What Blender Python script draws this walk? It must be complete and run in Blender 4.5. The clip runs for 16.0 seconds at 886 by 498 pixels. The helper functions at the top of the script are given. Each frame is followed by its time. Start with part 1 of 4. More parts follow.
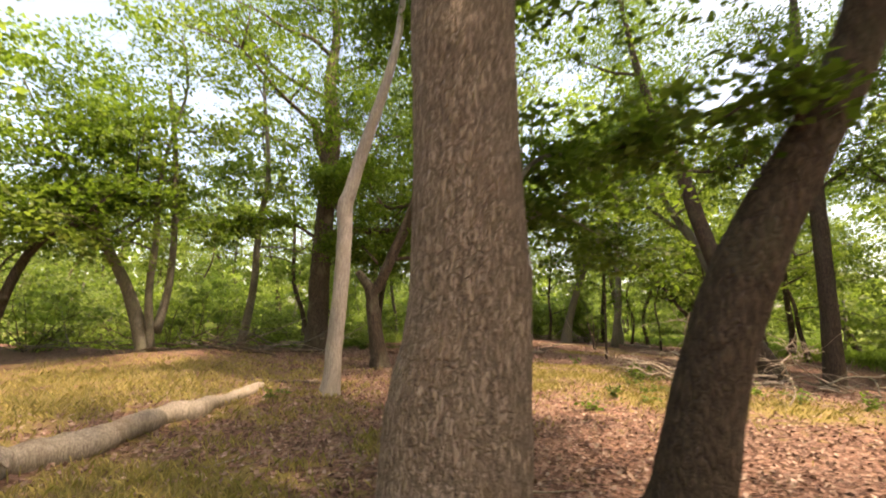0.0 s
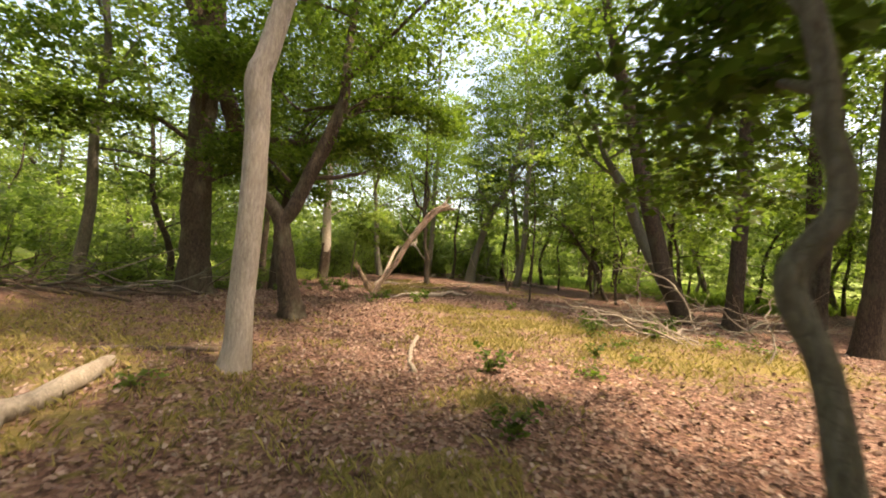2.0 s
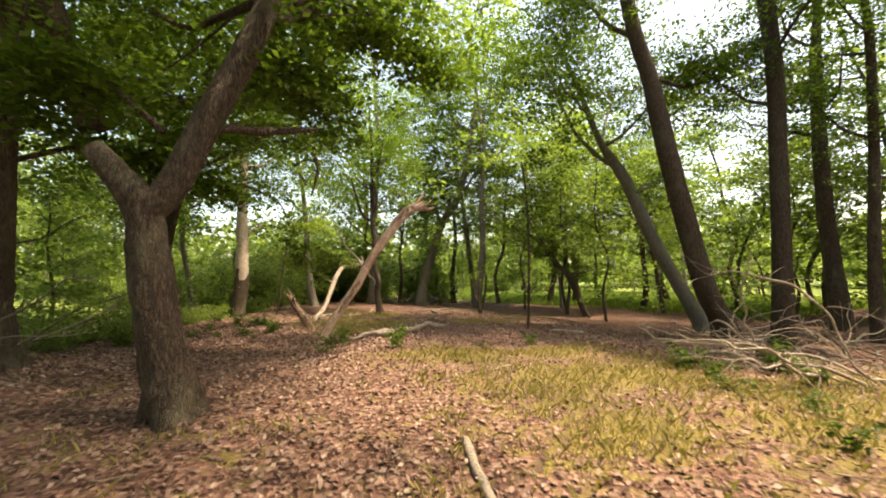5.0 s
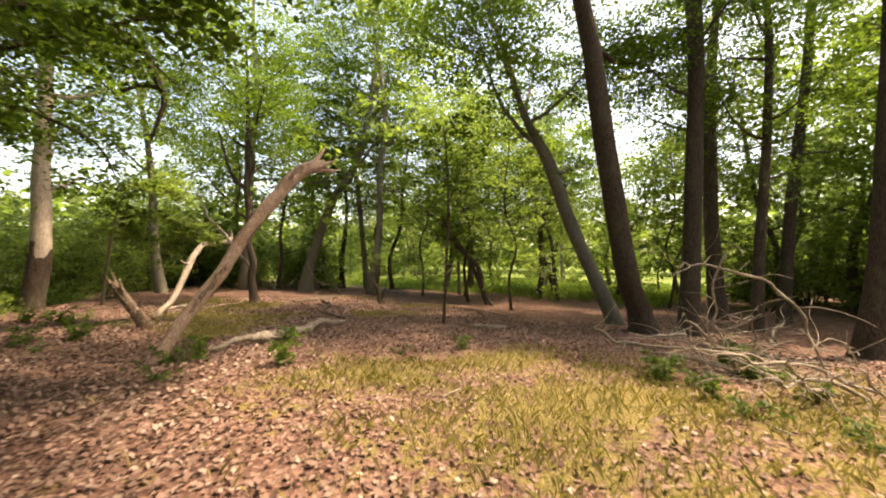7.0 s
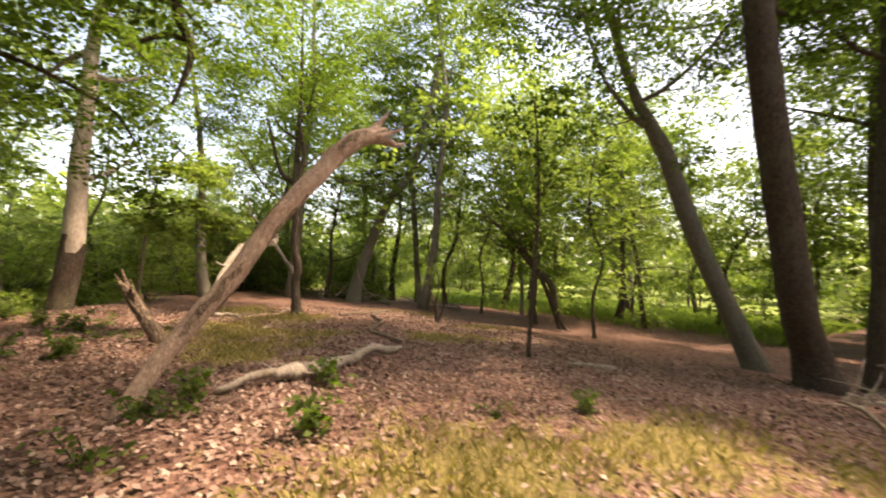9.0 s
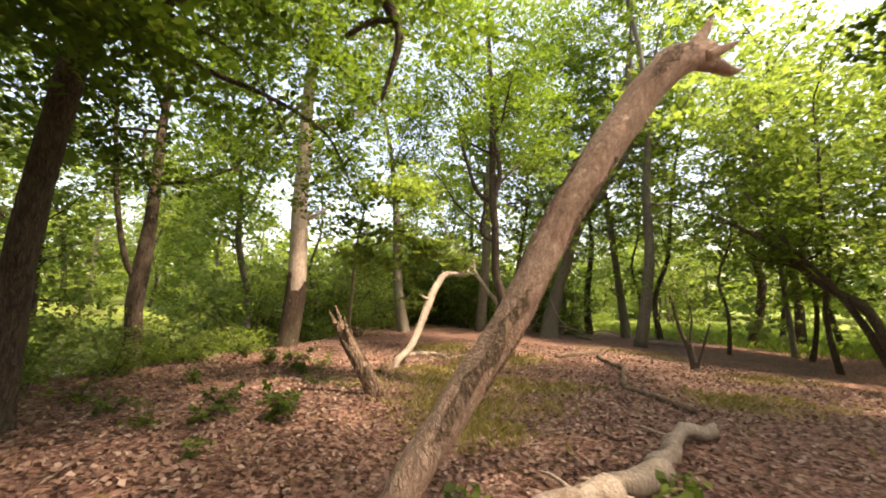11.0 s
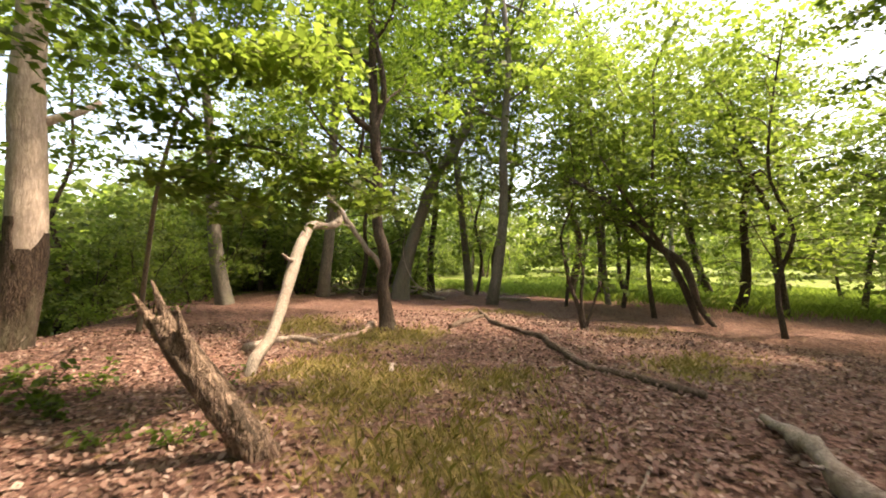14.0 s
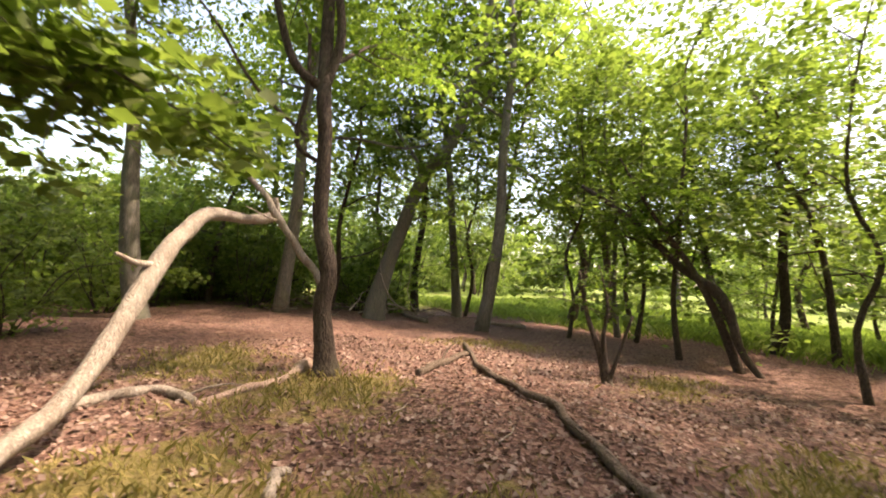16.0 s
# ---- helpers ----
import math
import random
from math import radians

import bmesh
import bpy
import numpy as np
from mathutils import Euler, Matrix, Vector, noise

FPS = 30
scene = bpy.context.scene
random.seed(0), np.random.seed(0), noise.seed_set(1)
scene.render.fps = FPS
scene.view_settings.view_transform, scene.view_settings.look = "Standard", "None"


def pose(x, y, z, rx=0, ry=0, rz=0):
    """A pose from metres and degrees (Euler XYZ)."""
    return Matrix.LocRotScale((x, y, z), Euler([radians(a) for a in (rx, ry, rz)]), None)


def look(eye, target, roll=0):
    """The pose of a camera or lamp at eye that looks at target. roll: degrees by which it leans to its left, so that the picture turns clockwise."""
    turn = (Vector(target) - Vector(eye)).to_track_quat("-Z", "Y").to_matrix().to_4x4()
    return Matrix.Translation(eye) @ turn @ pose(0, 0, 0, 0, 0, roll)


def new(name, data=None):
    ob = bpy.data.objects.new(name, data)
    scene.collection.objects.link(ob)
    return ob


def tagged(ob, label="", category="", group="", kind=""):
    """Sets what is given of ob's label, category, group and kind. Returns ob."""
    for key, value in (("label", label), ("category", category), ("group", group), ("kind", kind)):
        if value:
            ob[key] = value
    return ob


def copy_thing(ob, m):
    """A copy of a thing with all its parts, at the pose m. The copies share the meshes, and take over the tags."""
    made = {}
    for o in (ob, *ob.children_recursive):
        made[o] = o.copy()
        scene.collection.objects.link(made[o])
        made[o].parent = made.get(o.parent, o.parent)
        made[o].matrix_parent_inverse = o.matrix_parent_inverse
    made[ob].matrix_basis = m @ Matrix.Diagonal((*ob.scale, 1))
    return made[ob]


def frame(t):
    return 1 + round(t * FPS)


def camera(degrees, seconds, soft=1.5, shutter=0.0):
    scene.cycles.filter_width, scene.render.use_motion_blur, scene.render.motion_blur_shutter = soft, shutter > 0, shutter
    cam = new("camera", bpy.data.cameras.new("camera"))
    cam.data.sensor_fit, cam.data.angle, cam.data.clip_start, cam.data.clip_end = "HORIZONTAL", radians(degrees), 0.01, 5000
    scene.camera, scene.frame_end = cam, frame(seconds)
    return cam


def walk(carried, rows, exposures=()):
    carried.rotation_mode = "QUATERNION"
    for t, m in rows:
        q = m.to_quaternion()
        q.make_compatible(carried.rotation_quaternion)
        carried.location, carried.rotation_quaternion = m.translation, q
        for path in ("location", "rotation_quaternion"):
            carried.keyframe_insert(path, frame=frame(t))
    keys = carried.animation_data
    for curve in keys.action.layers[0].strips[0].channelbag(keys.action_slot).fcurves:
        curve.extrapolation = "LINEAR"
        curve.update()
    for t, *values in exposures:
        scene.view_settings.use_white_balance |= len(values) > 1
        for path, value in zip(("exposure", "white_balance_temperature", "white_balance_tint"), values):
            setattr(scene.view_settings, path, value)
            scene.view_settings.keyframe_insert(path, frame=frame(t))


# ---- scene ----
cam = camera(95.7, 16.0, soft=1.8, shutter=0.4)
METRES, EYE = 19.7, 1.5
ROWS = [
    (0.0, 0.0, 0.0, 0.0, -0.13, 9.58, -0.8),
    (0.5, -0.0198, 0.0293, 0.0011, -1.11, 5.89, -1.86),
    (1.0, -0.0333, 0.0589, 0.0018, -7.96, 7.41, -0.76),
    (1.5, -0.0444, 0.0904, 0.0038, -12.54, 5.38, -2.41),
    (2.0, -0.0542, 0.1218, 0.0036, -16.19, 0.94, -2.75),
    (2.5, -0.0586, 0.1625, 0.0056, -15.22, 2.81, 1.33),
    (3.0, -0.0642, 0.1939, 0.0026, -25.99, 3.36, 1.25),
    (3.5, -0.0634, 0.2308, -0.0024, -25.3, 4.73, -1.26),
    (4.0, -0.0642, 0.2695, -0.0043, -25.56, 4.34, 0.04),
    (6.5, -0.0368, 0.4226, -0.0002, -31.67, 4.23, -1.06),
    (7.0, -0.0282, 0.4475, -0.0, -43.19, 1.78, -0.6),
    (7.5, -0.0142, 0.4736, -0.0006, -44.02, 7.49, 1.15),
    (8.0, -0.0017, 0.499, -0.0037, -49.41, 6.48, -0.36),
    (8.5, 0.0113, 0.5248, -0.0047, -47.71, 4.18, -1.3),
    (9.0, 0.0215, 0.5579, -0.0037, -36.61, 3.62, -2.97),
    (9.5, 0.0212, 0.5888, -0.0048, -32.51, 4.76, -2.79),
    (10.0, 0.0208, 0.6267, -0.0058, -17.8, 8.91, -1.85),
    (12.5, -0.0106, 0.7598, -0.0061, -11.29, 3.71, -1.68),
    (13.0, -0.0201, 0.789, -0.0051, -10.89, 4.88, -1.67),
    (13.5, -0.0171, 0.8093, -0.0063, -28.92, 0.38, -1.62),
    (14.0, -0.0031, 0.8307, -0.0058, -39.24, 1.62, -0.61),
    (14.5, 0.0172, 0.8556, -0.0039, -30.09, 3.79, -1.8),
    (15.0, 0.0355, 0.8787, -0.0026, -31.7, 2.28, 0.93),
    (15.5, 0.0626, 0.8958, -0.0043, -41.79, 5.67, -0.75),
    (16.0, 0.0887, 0.9162, -0.0033, -40.22, 3.74, -3.52),
]
EXPOSURES = [(0.0, 2.2, 9200, 17), (4.0, 2.1, 9000, 9), (7.5, 2.1, 9000, 16), (10.0, 2.25, 8900, 19), (13.0, 2.35, 8700, 18), (16.0, 2.28, 8100, 19)]
walk(cam, [(t, pose(METRES * x, METRES * y, EYE + METRES * z, 90 + pitch, roll, yaw)) for t, x, y, z, yaw, pitch, roll in ROWS], EXPOSURES)

# ---- light: a high summer sun through the canopy, and the sky ----
SUN_ELEVATION, SUN_AZIMUTH = 62.0, 128.0          # degrees; azimuth clockwise from +y
world = bpy.data.worlds.new("sky")
scene.world = world
world.use_nodes = True
wn = world.node_tree.nodes
sky = wn.new("ShaderNodeTexSky")
sky.sky_type, sky.sun_disc = "NISHITA", False
sky.sun_elevation, sky.sun_rotation = radians(SUN_ELEVATION), radians(SUN_AZIMUTH)
sky.air_density, sky.dust_density, sky.ozone_density = 1.0, 3.0, 1.0
wn["Background"].inputs["Strength"].default_value = 0.15
world.node_tree.links.new(sky.outputs[0], wn["Background"].inputs["Color"])
sun_data = bpy.data.lights.new("sun", "SUN")
sun_data.energy, sun_data.angle, sun_data.color = 2.5, radians(1.5), (1.0, 0.94, 0.84)
sun = new("sun", sun_data)
_az, _el = radians(SUN_AZIMUTH), radians(SUN_ELEVATION)
_to = Vector((math.sin(_az) * math.cos(_el), math.cos(_az) * math.cos(_el), math.sin(_el)))
sun.matrix_world = look(_to * 60, (0, 0, 0))


# ---- materials ----
def nodes_of(name, rough):
    m = bpy.data.materials.new(name)
    m.use_nodes = True
    b = m.node_tree.nodes["Principled BSDF"]
    b.inputs["Roughness"].default_value = rough
    b.inputs["Specular IOR Level"].default_value = 0.25
    return m, m.node_tree.nodes, m.node_tree.links, b


def ramp(n, stops):
    r = n.new("ShaderNodeValToRGB")
    e = r.color_ramp.elements
    while len(e) < len(stops):
        e.new(0.5)
    for el, (p, c) in zip(e, stops):
        el.position, el.color = p, (*c, 1)
    return r


def coords(n, l, scale):
    tc, mp = n.new("ShaderNodeTexCoord"), n.new("ShaderNodeMapping")
    mp.inputs["Scale"].default_value = scale
    l.new(tc.outputs["Object"], mp.inputs["Vector"])
    return mp.outputs[0]


def noise_node(n, l, vec, scale, detail=5.0, rough=0.6):
    t = n.new("ShaderNodeTexNoise")
    t.inputs["Scale"].default_value, t.inputs["Detail"].default_value, t.inputs["Roughness"].default_value = scale, detail, rough
    if vec is not None:
        l.new(vec, t.inputs["Vector"])
    return t


def mixed(n, l, kind, fac, a, b):
    m = n.new("ShaderNodeMix")
    m.data_type, m.blend_type = "RGBA", kind
    for value, sock in ((fac, m.inputs[0]), (a, m.inputs[6]), (b, m.inputs[7])):
        if hasattr(value, "links"):
            l.new(value, sock)
        elif isinstance(value, tuple):
            sock.default_value = (*value, 1)
        else:
            sock.default_value = value
    return m.outputs[2]


def bark(name, dark, light, moss, furrow=1.0, scale=1.0, patch=0.5):
    """Bark: furrows drawn out along the trunk, plates, pale lichen and moss blotches."""
    m, n, l, b = nodes_of(name, 0.9)
    v = coords(n, l, (1, 1, 0.22))
    vv = coords(n, l, (1, 1, 0.45))
    fine = noise_node(n, l, v, 38 * scale, 7, 0.7)
    plate = n.new("ShaderNodeTexVoronoi")
    plate.feature = "DISTANCE_TO_EDGE"
    plate.inputs["Scale"].default_value = 26 * scale
    wob = noise_node(n, l, vv, 9 * scale, 4)
    l.new(mixed(n, l, "ADD", 0.16, v, wob.outputs["Color"]), plate.inputs["Vector"])
    cr = ramp(n, [(0.0, (0.0, 0.0, 0.0)), (0.25, (1, 1, 1))])
    l.new(plate.outputs["Distance"], cr.inputs[0])
    base = ramp(n, [(0.28, dark), (0.5, tuple(0.5 * (p + q) for p, q in zip(dark, light))), (0.72, light)])
    l.new(fine.outputs["Fac"], base.inputs[0])
    col = mixed(n, l, "MULTIPLY", 0.45 * furrow, base.outputs[0], cr.outputs[0])
    big = noise_node(n, l, vv, 2.6 * scale, 4, 0.65)
    br = ramp(n, [(0.52, (0, 0, 0)), (0.68, (1, 1, 1))])
    l.new(big.outputs["Fac"], br.inputs[0])
    sc = n.new("ShaderNodeMath")
    sc.operation = "MULTIPLY"
    sc.inputs[1].default_value = patch
    l.new(br.outputs[0], sc.inputs[0])
    col = mixed(n, l, "MIX", sc.outputs[0], col, moss)
    l.new(col, b.inputs["Base Color"])
    h = n.new("ShaderNodeMath")
    h.operation = "MULTIPLY_ADD"
    h.inputs[1].default_value = 0.7 * furrow
    l.new(cr.outputs[0], h.inputs[0])
    l.new(fine.outputs["Fac"], h.inputs[2])
    bp = n.new("ShaderNodeBump")
    bp.inputs["Strength"].default_value, bp.inputs["Distance"].default_value = 0.9, 0.02 * furrow
    l.new(h.outputs[0], bp.inputs["Height"])
    l.new(bp.outputs[0], b.inputs["Normal"])
    return m


def leaf_material(name, cols, translucent=0.6):
    """Living leaves: each its own green, letting sunlight through."""
    m, n, l, b = nodes_of(name, 0.5)
    geo = n.new("ShaderNodeNewGeometry")
    r = ramp(n, [(k / (len(cols) - 1), c) for k, c in enumerate(cols)])
    l.new(geo.outputs["Random Per Island"], r.inputs[0])
    info = n.new("ShaderNodeObjectInfo")
    hs = n.new("ShaderNodeHueSaturation")
    vr = n.new("ShaderNodeMapRange")
    vr.inputs["To Min"].default_value, vr.inputs["To Max"].default_value = 0.8, 1.25
    l.new(info.outputs["Random"], vr.inputs["Value"])
    l.new(vr.outputs[0], hs.inputs["Value"])
    l.new(r.outputs[0], hs.inputs["Color"])
    l.new(hs.outputs[0], b.inputs["Base Color"])
    tr, mx = n.new("ShaderNodeBsdfTranslucent"), n.new("ShaderNodeMixShader")
    bright = mixed(n, l, "MULTIPLY", 1.0, hs.outputs[0], (1.4, 1.6, 0.8))
    l.new(bright, tr.inputs["Color"])
    mx.inputs[0].default_value = translucent
    l.new(b.outputs[0], mx.inputs[1])
    l.new(tr.outputs[0], mx.inputs[2])
    l.new(mx.outputs[0], n["Material Output"].inputs["Surface"])
    return m


def piece_material(name, cols, rough=0.85):
    m, n, l, b = nodes_of(name, rough)
    geo = n.new("ShaderNodeNewGeometry")
    r = ramp(n, [(k / (len(cols) - 1), c) for k, c in enumerate(cols)])
    l.new(geo.outputs["Random Per Island"], r.inputs[0])
    l.new(r.outputs[0], b.inputs["Base Color"])
    return m


def ground_material():
    m, n, l, b = nodes_of("woodland_floor", 0.95)
    v = coords(n, l, (1, 1, 1))
    at = n.new("ShaderNodeAttribute")
    at.attribute_name = "grass"
    fine, mid, big = noise_node(n, l, v, 22, 8, 0.7), noise_node(n, l, v, 4.5, 6, 0.65), noise_node(n, l, v, 0.6, 4)
    vo = n.new("ShaderNodeTexVoronoi")
    vo.inputs["Scale"].default_value = 24
    l.new(mixed(n, l, "ADD", 0.12, v, mid.outputs["Color"]), vo.inputs["Vector"])
    leafy = ramp(n, [(0.0, (0.075, 0.038, 0.029)), (0.35, (0.155, 0.082, 0.063)), (0.7, (0.24, 0.135, 0.107)), (1.0, (0.34, 0.22, 0.175))])
    sep = n.new("ShaderNodeSeparateColor")
    l.new(vo.outputs["Color"], sep.inputs[0])
    l.new(sep.outputs[0], leafy.inputs[0])
    soil = ramp(n, [(0.35, (0.55, 0.5, 0.48)), (0.65, (1, 1, 1))])
    l.new(fine.outputs["Fac"], soil.inputs[0])
    litter = mixed(n, l, "MULTIPLY", 0.8, leafy.outputs[0], soil.outputs[0])
    green = ramp(n, [(0.3, (0.11, 0.09, 0.035)), (0.55, (0.2, 0.155, 0.055)), (0.75, (0.31, 0.225, 0.09))])
    l.new(fine.outputs["Fac"], green.inputs[0])
    lush = n.new("ShaderNodeAttribute")
    lush.attribute_name = "lush"
    fresh = ramp(n, [(0.3, (0.09, 0.14, 0.022)), (0.7, (0.19, 0.26, 0.05))])
    l.new(fine.outputs["Fac"], fresh.inputs[0])
    turf = mixed(n, l, "MIX", lush.outputs["Fac"], green.outputs[0], fresh.outputs[0])
    mask = n.new("ShaderNodeMath")
    mask.operation = "ADD"
    l.new(at.outputs["Fac"], mask.inputs[0])
    sh = n.new("ShaderNodeMapRange")
    sh.inputs["From Min"].default_value, sh.inputs["From Max"].default_value = 0.3, 0.7
    sh.inputs["To Min"].default_value, sh.inputs["To Max"].default_value = -0.55, 0.55
    l.new(mid.outputs["Fac"], sh.inputs["Value"])
    l.new(sh.outputs[0], mask.inputs[1])
    mr = ramp(n, [(0.3, (0, 0, 0)), (0.65, (1, 1, 1))])
    l.new(mask.outputs[0], mr.inputs[0])
    col = mixed(n, l, "MIX", mr.outputs[0], litter, turf)
    tone = ramp(n, [(0.3, (0.75, 0.75, 0.75)), (0.7, (1.15, 1.1, 1.05))])
    l.new(big.outputs["Fac"], tone.inputs[0])
    col = mixed(n, l, "MULTIPLY", 1.0, col, tone.outputs[0])
    l.new(col, b.inputs["Base Color"])
    h = n.new("ShaderNodeMath")
    h.operation = "ADD"
    l.new(fine.outputs["Fac"], h.inputs[0])
    l.new(vo.outputs["Distance"], h.inputs[1])
    bp = n.new("ShaderNodeBump")
    bp.inputs["Strength"].default_value, bp.inputs["Distance"].default_value = 0.8, 0.03
    l.new(h.outputs[0], bp.inputs["Height"])
    l.new(bp.outputs[0], b.inputs["Normal"])
    return m


def water_material():
    m, n, l, b = nodes_of("creek_water", 0.06)
    b.inputs["Base Color"].default_value = (0.018, 0.024, 0.014, 1)
    b.inputs["Specular IOR Level"].default_value = 0.5
    v = coords(n, l, (1, 1, 1))
    t = noise_node(n, l, v, 3.0, 3)
    bp = n.new("ShaderNodeBump")
    bp.inputs["Strength"].default_value, bp.inputs["Distance"].default_value = 0.12, 0.02
    l.new(t.outputs["Fac"], bp.inputs["Height"])
    l.new(bp.outputs[0], b.inputs["Normal"])
    return m


OAK = bark("furrowed_oak_bark", (0.15, 0.105, 0.082), (0.56, 0.43, 0.345), (0.22, 0.15, 0.11), 1.2, 1.25, 0.5)
DARK = bark("dark_bark", (0.04, 0.028, 0.022), (0.155, 0.112, 0.085), (0.13, 0.125, 0.08), 1.0, 1.0, 0.4)
BROWN = bark("brown_bark", (0.045, 0.031, 0.024), (0.18, 0.128, 0.096), (0.2, 0.19, 0.125), 1.1, 1.0, 0.5)
PALE = bark("pale_smooth_bark", (0.2, 0.165, 0.145), (0.43, 0.37, 0.335), (0.22, 0.18, 0.15), 0.35, 0.9, 0.75)
WHITE = bark("pale_peeling_bark", (0.30, 0.235, 0.19), (0.66, 0.55, 0.47), (0.22, 0.17, 0.13), 0.5, 0.8, 0.6)
GREY = bark("grey_bark", (0.09, 0.078, 0.06), (0.25, 0.22, 0.18), (0.2, 0.2, 0.13), 0.6, 1.0, 0.5)
PEELED = bark("peeled_dead_wood", (0.34, 0.205, 0.15), (0.8, 0.58, 0.46), (0.27, 0.14, 0.1), 0.8, 1.3, 0.6)
OLD_WOOD = bark("rotten_streaked_wood", (0.10, 0.06, 0.042), (0.58, 0.41, 0.30), (0.12, 0.07, 0.05), 1.2, 1.0, 0.8)
BLEACHED = bark("bleached_dead_wood", (0.20, 0.155, 0.12), (0.50, 0.42, 0.35), (0.15, 0.10, 0.07), 0.6, 1.2, 0.7)
ROTTEN = bark("rotting_log_bark", (0.06, 0.042, 0.03), (0.21, 0.15, 0.11), (0.28, 0.2, 0.15), 0.7, 1.2, 0.6)
LEAF = leaf_material("green_leaves", [(0.046, 0.074, 0.016), (0.07, 0.108, 0.023), (0.094, 0.138, 0.03), (0.124, 0.164, 0.038)])
# leaf green lightened: brightness of lit background foliage is put into the colour
LEAF_BRIGHTENED = leaf_material("brightened_leaves", [(0.092, 0.126, 0.036), (0.128, 0.17, 0.05), (0.162, 0.205, 0.064), (0.198, 0.238, 0.08)])
LITTER = piece_material("dead_leaves", [(0.095, 0.05, 0.04), (0.155, 0.09, 0.072), (0.225, 0.138, 0.11), (0.18, 0.115, 0.09), (0.265, 0.178, 0.145), (0.34, 0.25, 0.205)])
GRASS = leaf_material("grass_blades", [(0.12, 0.105, 0.035), (0.21, 0.17, 0.06), (0.33, 0.25, 0.11), (0.16, 0.15, 0.045), (0.27, 0.2, 0.09)], 0.25)
GROUND, WATER = ground_material(), water_material()


# ---- the lie of the land ----
BANK = [(-60, 26), (-30, 21), (-12, 16.5), (-6, 16.2), (-4.4, 18.6), (-3.1, 21.6), (-1.3, 24.6), (0.4, 28), (1.5, 36), (1, 60)]


def smooth(a, b, v):
    v = min(1.0, max(0.0, (v - a) / (b - a)))
    return v * v * (3 - 2 * v)


def bank_distance(x, y):
    """Metres past the top of the creek's bank: positive over the water."""
    best, side = 1e9, 1.0
    for (ax, ay), (bx, by) in zip(BANK, BANK[1:]):
        dx, dy = bx - ax, by - ay
        k = min(1.0, max(0.0, ((x - ax) * dx + (y - ay) * dy) / (dx * dx + dy * dy)))
        d = math.hypot(x - ax - k * dx, y - ay - k * dy)
        if d < best:
            best, side = d, dx * (y - ay) - dy * (x - ax)
    return best if side > 0 else -best


def ground_z(x, y):
    """The height of the woodland floor: low swells, a creek bed with banks, a slow rise far off."""
    swell = 0.05 * math.sin(0.55 * x + 0.8) * math.cos(0.43 * y) + 0.03 * math.sin(1.3 * x - 0.9 * y)
    swell += 0.28 * math.exp(-((x + 6) / 5) ** 2 - ((y - 14) / 4) ** 2) - 0.38 * smooth(5, 12, x)
    d = bank_distance(x, y)
    creek = -1.15 * smooth(0.0, 3.2, d) + 1.7 * smooth(6.5, 13.0, d)
    return swell + creek


# ---- helpers of the scene ----
def mesh_from(name, verts, faces, material, smooth_shade=True):
    me = bpy.data.meshes.new(name)
    me.from_pydata(verts, [], faces)
    me.materials.append(material)
    if smooth_shade:
        me.polygons.foreach_set("use_smooth", [True] * len(me.polygons))
    me.update()
    return me


def part(name, me, parent, label=""):
    ob = new(name, me)
    ob.parent = parent
    if label:
        tagged(ob, label)
    return ob


def spline(points, per):
    """A smooth line (x, y, z, radius) through the given points."""
    p = np.array(points, float)
    p = np.vstack([2 * p[0] - p[1], p, 2 * p[-1] - p[-2]])
    out = []
    for i in range(1, len(p) - 2):
        a, b, c, d = p[i - 1:i + 3]
        for k in range(per):
            u = k / per
            out.append(0.5 * (2 * b + (c - a) * u + (2 * a - 5 * b + 4 * c - d) * u ** 2 + (3 * b - a - 3 * c + d) * u ** 3))
    out.append(p[-2])
    out = np.array(out)
    out[:, 3] = np.maximum(out[:, 3], 0.004)
    return out


def tube(name, points, material, origin, per=5, sides=10, rough=0.06, flare=0.0, seed=0):
    """A limb or trunk: a lumpy tapered tube closed at both ends, with root swellings where it flares."""
    c = spline(points, per)
    xyz, rad = c[:, :3], c[:, 3]
    tang = np.gradient(xyz, axis=0)
    verts, faces = [], []
    ref = Vector((1, 0, 0)) if abs(tang[0][2]) > 0.5 * np.linalg.norm(tang[0]) else Vector((0, 0, 1))
    for i, (q, t, r) in enumerate(zip(xyz, tang, rad)):
        t = Vector(t).normalized()
        u = (ref - t * ref.dot(t)).normalized()
        ref = u
        w = t.cross(u)
        up = q[2] - xyz[0][2]
        for s in range(sides):
            a = 2 * math.pi * s / sides
            d = u * math.cos(a) + w * math.sin(a)
            at = Vector(q) * 3.1 + d * 1.4 + Vector((seed * 7.3, seed * 1.7, 0))
            k = 1 + rough * (noise.noise(at) + 0.7 * noise.noise(at * 3.3))
            if flare:
                k += flare * math.exp(-max(0.0, up) / 0.28) * (0.45 + 0.55 * math.cos(a * 3 + seed) + 0.3 * math.sin(a * 5 + 2 * seed))
            verts.append(tuple(Vector(q) + d * (r * k) - origin))
    m = len(c)
    for i in range(m - 1):
        for s in range(sides):
            a, b = i * sides + s, i * sides + (s + 1) % sides
            faces.append((a, b, b + sides, a + sides))
    for ring, flip in ((0, True), (m - 1, False)):
        verts.append(tuple(Vector(xyz[ring]) - origin))
        for s in range(sides):
            a, b = ring * sides + s, ring * sides + (s + 1) % sides
            faces.append((b, a, len(verts) - 1) if flip else (a, b, len(verts) - 1))
    return mesh_from(name, verts, faces, material)


def leaf_mesh(name, centres, normals, size, material, rng, origin):
    """Many small folded leaves, one for each centre; normals say which way each spray faces."""
